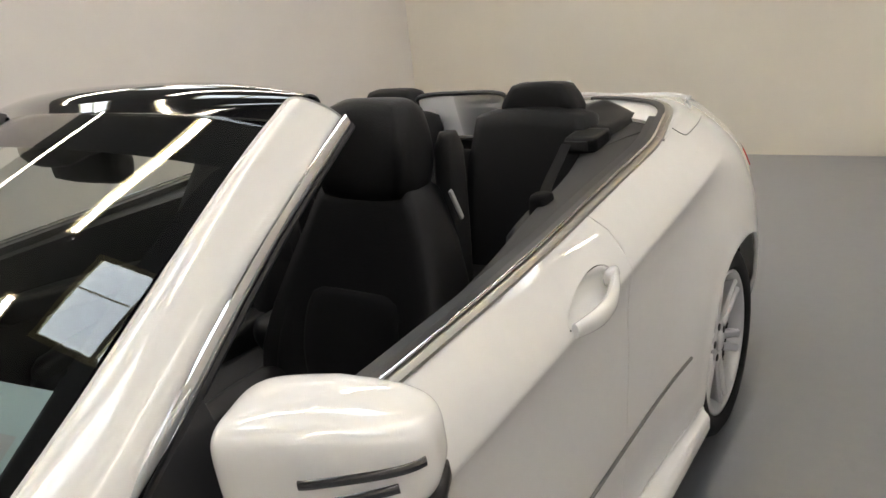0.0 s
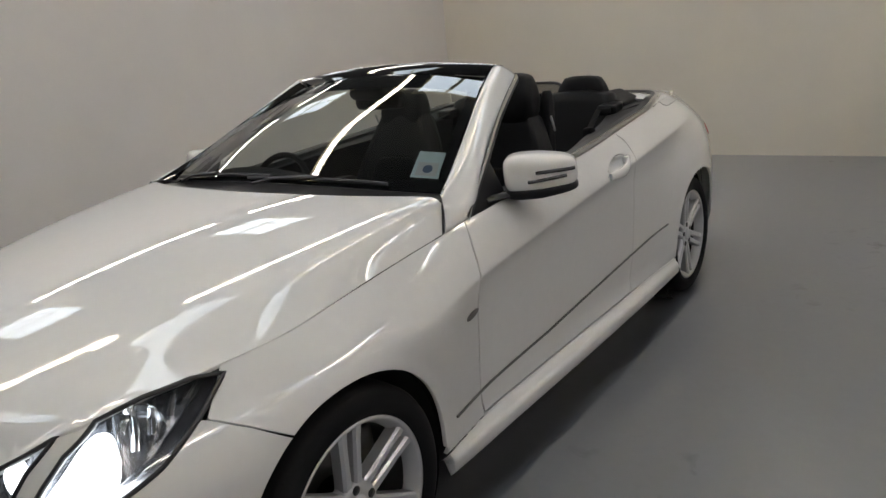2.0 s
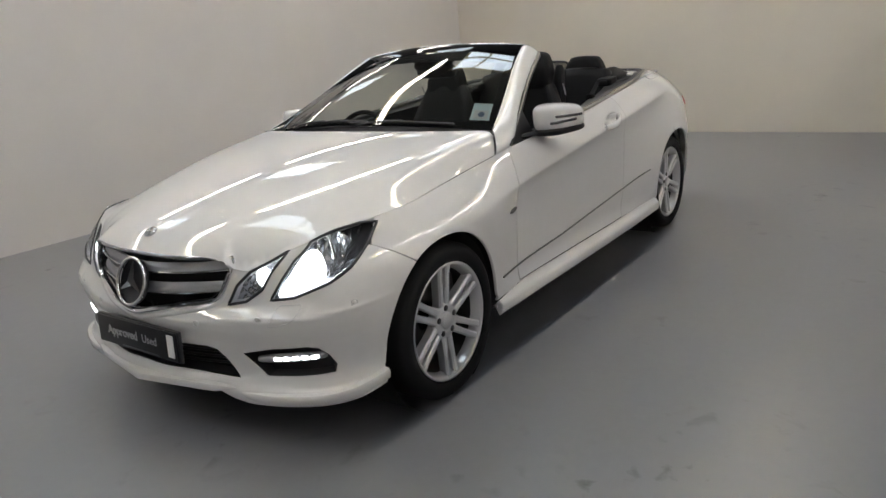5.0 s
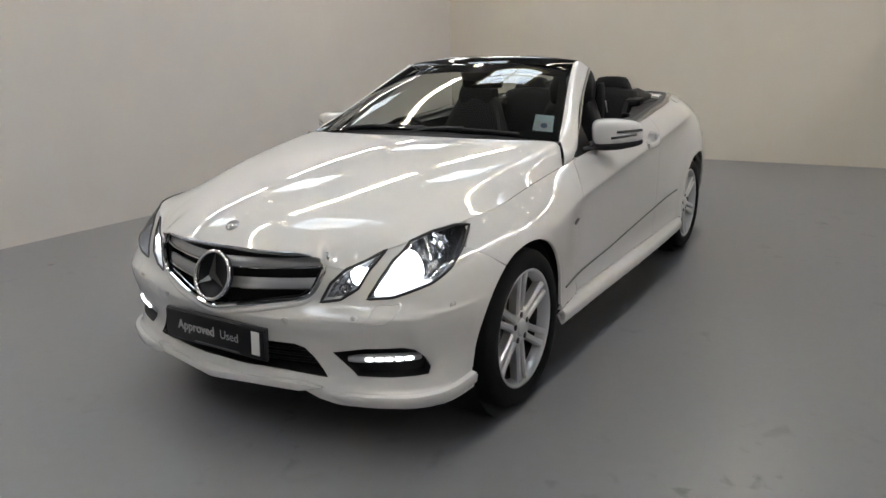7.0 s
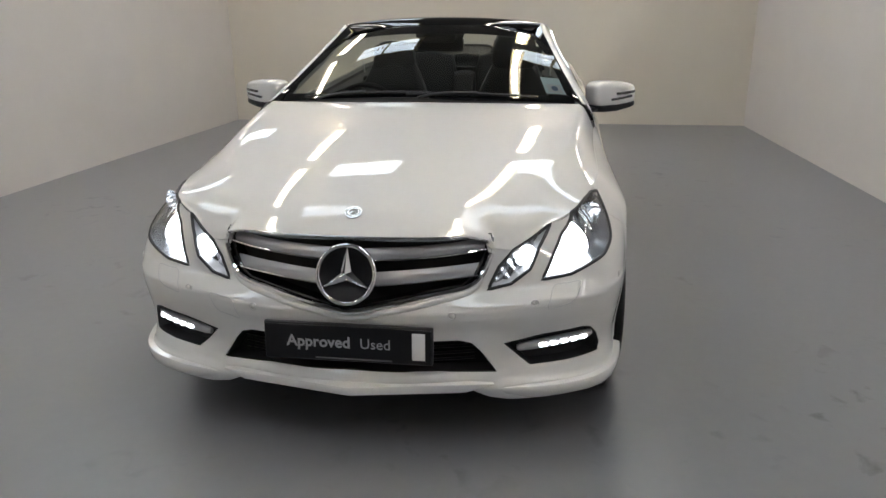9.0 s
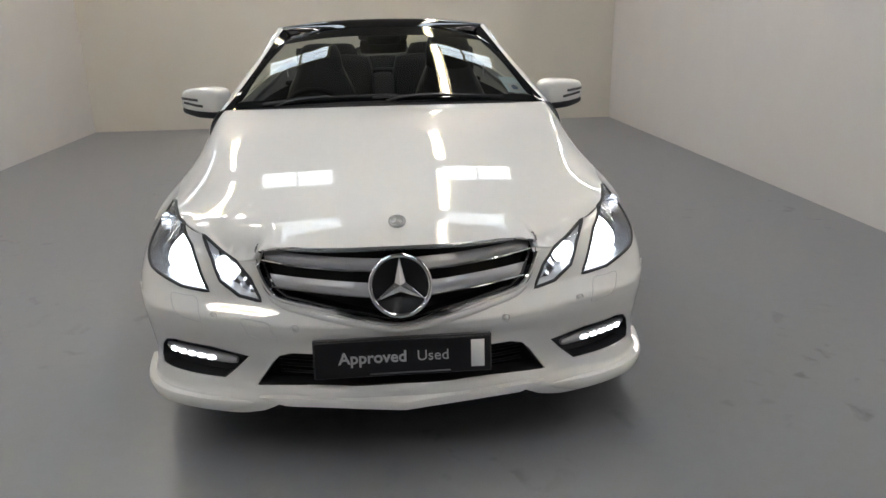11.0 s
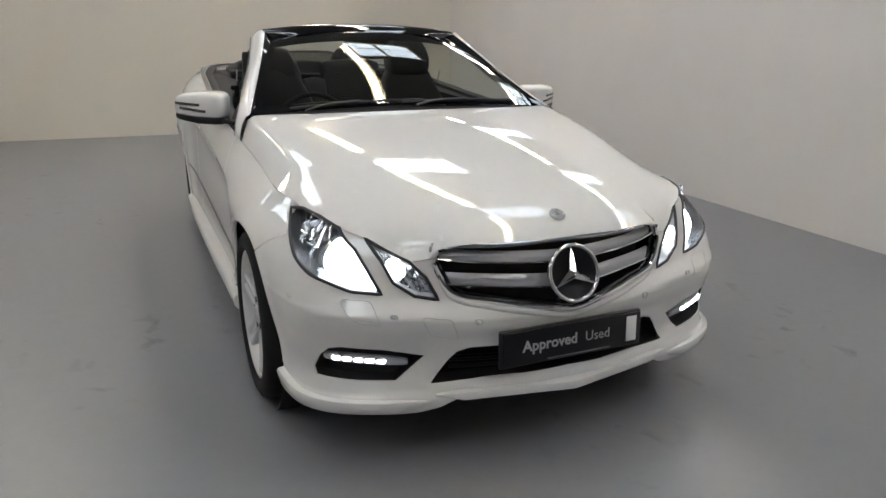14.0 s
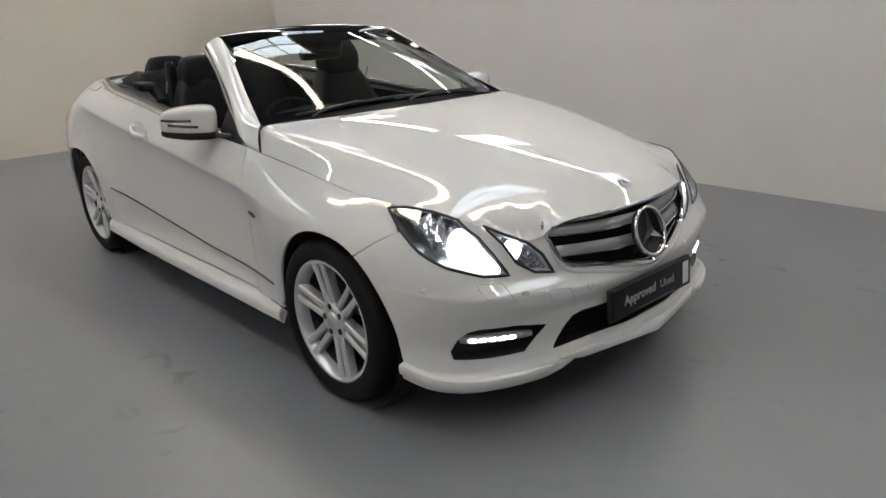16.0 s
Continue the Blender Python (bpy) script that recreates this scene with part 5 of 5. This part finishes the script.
# seat-belt feeder and belt beside the near seat
for s, y in ((1, 1.725), (-1, 1.98)):
    part("belt_feeder", moved(pillow((0.05, 0.06, 0.46), 0.55, 6), pose(0.525 * s, y, 0.985, -3)), SOFT, car, "black upright belt feeder")
    part("belt_buckle", moved(slab((0.007, 0.011, 0.075), 0.003), pose(0.60 * s, y - 0.088, 1.085, 26)), INK, car, "pale belt guide label")

rear_seat = new("rear_seat")
rear_seat.parent = car
tagged(rear_seat, "black two-place rear seat")
for s in (1, -1):
    part("seat_cushion", moved(pillow((0.50, 0.50, 0.16), 0.4, 6), pose(0.30 * s, 2.22, 0.55, 6)), LEATHER, rear_seat)
    part("backrest", moved(pillow((0.48, 0.15, 0.58), 0.4, 9, lambda w: np.array((w[0] * (1 - 0.12 * max(0, w[2] / 0.28)), w[1], w[2]))), pose(0.295 * s, 2.50, 0.855, -12)), LEATHER, rear_seat)
    part("headrest", moved(pillow((0.262, 0.12, 0.150), 0.6, 7, lambda w: np.array((w[0] * (1 - 0.22 * max(0, w[2] / 0.075)), w[1], w[2]))), pose(0.307 * s, 2.580, 1.146, -8)), LEATHER, rear_seat)
    part("shoulder_pad", moved(pillow((0.24, 0.26, 0.13), 0.45, 7, lambda w: np.array((w[0], w[1], w[2] - 0.30 * max(0, w[0] * s) - 0.10 * abs(w[0])))), pose(0.44 * s, 2.66, 1.062, 4)), LEATHER, rear_seat)
part("rear_console", moved(pillow((0.16, 0.30, 0.34), 0.4, 5), pose(0, 2.50, 0.84, -14)), SOFT, rear_seat)
part("centre_panel", moved(pillow((0.46, 0.10, 0.34), 0.3, 6), pose(0, 2.62, 0.925, -6)), LEATHER, rear_seat, "black panel between the rear seat backs")
part("centre_hump", moved(pillow((0.20, 0.09, 0.07), 0.8, 5), pose(0, 2.63, 1.100)), LEATHER, rear_seat)
deflector = new("wind_deflector")
deflector.parent = car
tagged(deflector, "black framed mesh wind deflector behind seats")
hoop = rounded([(-0.20, 1.05), (-0.187, 1.150), (-0.165, 1.192), (0.0, 1.199), (0.165, 1.192), (0.187, 1.150), (0.20, 1.05), (0, 1.045)], 6)
sweep("deflector_frame", [(x, 2.555, z) for x, z in hoop], ring(0.008, 8), SATINBLACK, deflector, up=(0, 1, 0), closed=True)
NET = glass("dark wind net", (0.34, 0.34, 0.34), rough=0.6, clear=0.9)
solid("deflector_net", [(x, 2.555, z) for x, z in hoop], [tuple(range(len(hoop)))], NET, deflector, "dark see-through net", smooth=False)
# black trim over the folded roof well and along the cabin sides
for s in (1, -1):
    m = lambda c: [(x * s, y, z) for x, y, z in c]
    top = [(0.728, 0.66, 0.905), (0.752, 1.0, 0.935), (0.748, 1.5, 0.972), (0.720, 1.9, 1.004), (0.690, 2.3, 1.040), (0.662, 2.6, 1.066), (0.60, 2.80, 1.075)]
    shelf = [(0.700, 0.66, 0.895), (0.700, 1.0, 0.925), (0.690, 1.5, 0.960), (0.62, 1.9, 0.990), (0.54, 2.3, 1.015), (0.46, 2.6, 1.055), (0.40, 2.82, 1.072)]
    low = [(0.690, 0.66, 0.62), (0.690, 1.0, 0.62), (0.675, 1.5, 0.64), (0.60, 1.9, 0.66), (0.53, 2.3, 0.70), (0.45, 2.6, 0.80), (0.40, 2.82, 0.90)]
    deep = [(0.70, 0.66, 0.30), (0.70, 1.0, 0.30), (0.69, 1.5, 0.30), (0.62, 1.9, 0.30), (0.56, 2.3, 0.30), (0.52, 2.6, 0.30), (0.50, 2.82, 0.30)]
    sheet("cabin_side_trim", net([m(top), m(shelf)]), 40, 8, TRIM, car, "black cabin side trim", flip=s > 0)
    sheet("cabin_side_panel", net([m(shelf), m(low), m(deep)]), 40, 14, LEATHER, car, "black cabin side panel", flip=s > 0)
    part("side_armrest", moved(pillow((0.09, 0.5, 0.07), 0.5, 4), pose(0.66 * s, 1.45, 0.80, -3)), LEATHER, car)
    part("quarter_seat_pad", moved(pillow((0.10, 0.34, 0.20), 0.6, 5), pose(0.55 * s, 2.12, 0.85, 10)), LEATHER, car)
    part("belt_anchor", moved(pillow((0.045, 0.06, 0.07), 0.6, 5), pose(0.605 * s, 1.985, 0.985)), CLOTH, car, "black belt anchor")
    part("anchor_pin", moved(pillow((0.016, 0.012, 0.010), 0.9, 3), pose(0.618 * s, 1.950, 0.985)), CHROME, car, "bright belt pin")
    part("belt_outlet", moved(pillow((0.10, 0.12, 0.050), 0.3, 5), pose(0.515 * s, 2.455, 1.056, 6)), LEATHER, car, "black belt outlet housing")
    part("outlet_slot", moved(slab((0.075, 0.006, 0.030), 0.002), pose(0.505 * s, 2.394, 1.052, 6)), DARK, car)
    strap = run(m([(0.475, 2.395, 1.058), (0.500, 2.30, 1.035), (0.550, 2.12, 1.000), (0.600, 2.00, 0.985)]))(np.linspace(0, 1, 14))
    sweep("belt_strap", strap, [(-0.015, -0.001), (0.015, -0.001), (0.015, 0.001), (-0.015, 0.001)], CLOTH, car, "black belt webbing")
    seam = run(m([(0.565, 2.42, 1.036), (0.60, 2.50, 1.052), (0.655, 2.57, 1.068)]))(np.linspace(0, 1, 12))
    sweep("trim_joint", seam, ring(0.0022, 6), DARK, car)
lid = [(-0.46, 2.62, 1.055), (-0.23, 2.70, 1.06), (0, 2.72, 1.06), (0.23, 2.70, 1.06), (0.46, 2.62, 1.055)]
sheet("roof_well_cover", net([lid, [(x * 1.08, y + 0.09, z + 0.012) for x, y, z in lid], [(x * 1.2, y + 0.17, z + 0.020) for x, y, z in lid]]), 24, 10, SOFT, car, "black folded-roof cover")

# windscreen surround, cowl, wipers, inside mirror, permit
frame_form = lambda a, b: screen_form(np.clip(a / 1.3, -0.02, 1.02), np.clip(b / 0.75, -0.02, 1.02)) - np.array((0, 0.0015, 0.003))
clear = rounded([(0.07, 0.06), (0.65, 0.04), (1.23, 0.06), (1.266, 0.10), (1.250, 0.56), (1.215, 0.61), (0.65, 0.625), (0.085, 0.61), (0.050, 0.56), (0.034, 0.10)], 6)
skin("windscreen_border", [(0, 0), (1.3, 0), (1.3, 0.75), (0, 0.75)], [clear], frame_form, GLOSSBLACK, car, "black printed glass border", rim=0, gap=0, step=0.03)
cowl = [[(x, y - 0.02, z - 0.012) for x, y, z in _low], [(x * 0.98, y + 0.03, z - 0.008) for x, y, z in _low]]
sheet("cowl_panel", net([[(-0.74, 0.555, 0.980), (-0.45, 0.44, 0.985), (0, 0.385, 0.995), (0.45, 0.44, 0.985), (0.74, 0.555, 0.980)], [(-0.72, 0.66, 0.985), (-0.45, 0.58, 1.008), (0, 0.55, 1.02), (0.45, 0.58, 1.008), (0.72, 0.66, 0.985)]]), 30, 6, SATINBLACK, car, "black cowl panel")
for u0, u1, v in ((0.12, 0.53, 0.012), (0.46, 0.86, 0.008)):
    blade = [screen_form(u, v + 0.018 * math.sin((u - u0) / (u1 - u0) * 2.2)) + np.array((0, -0.006, 0.008)) for u in np.linspace(u0, u1, 24)]
    wiper = new("wiper")
    wiper.parent = car
    sweep("wiper_blade", blade, ring(0.006, 6, 1, 1.0), SATINBLACK, wiper, "black wiper blade")
    arm = [blade[12] + np.array((0, -0.002, 0.006)), blade[6] + np.array((0, -0.012, 0.002)), blade[0] + np.array((0.06, -0.03, -0.012))]
    sweep("wiper_arm", cubic([0, 0.5, 1], np.array(arm))(np.linspace(0, 1, 12)), ring(0.008, 6, 1.3, 0.7), SATINBLACK, wiper)
cabin_mirror = new("inside_mirror")
cabin_mirror.parent = car
tagged(cabin_mirror, "black inside mirror with sensor housing")
part("sensor_housing", moved(pillow((0.26, 0.14, 0.05), 0.5, 5, lambda w: np.array((w[0] * (1 - 0.3 * (w[1] < 0)), w[1], w[2]))), pose(0.0, 1.20, 1.300, 21)), SATINBLACK, cabin_mirror)
part("mirror_head", moved(pillow((0.25, 0.05, 0.075), 0.5, 5), pose(0.0, 1.23, 1.245, -8)), SATINBLACK, cabin_mirror)
permit = new("windscreen_permit")
permit.parent = car
tagged(permit, "pale permit with blue disc in windscreen corner")
stick = lambda a, b: screen_form(0.94 + (a - 0.05) * 0.75, 0.185 + (b - 0.06) * 1.45) - np.array((0, 0.003, 0.006))
skin("permit_paper", [(0, 0), (0.1, 0), (0.1, 0.12), (0, 0.12)], [], stick, PAPER, permit, "pale printed paper", rim=0, gap=0)
disc = [(0.052 + 0.017 * math.cos(t), 0.038 + 0.018 * math.sin(t)) for t in np.arange(20) * math.pi / 10]
skin("blue_disc", disc, [], lambda a, b: stick(a, b) + np.array((0, -0.0015, 0.002)), BLUE, permit, "blue printed disc", rim=0, gap=0)
skin("white_field", [(0.014, 0.008), (0.086, 0.008), (0.086, 0.068), (0.014, 0.068)], [disc], lambda a, b: stick(a, b) + np.array((0, -0.001, 0.0015)), INK, permit, rim=0, gap=0)
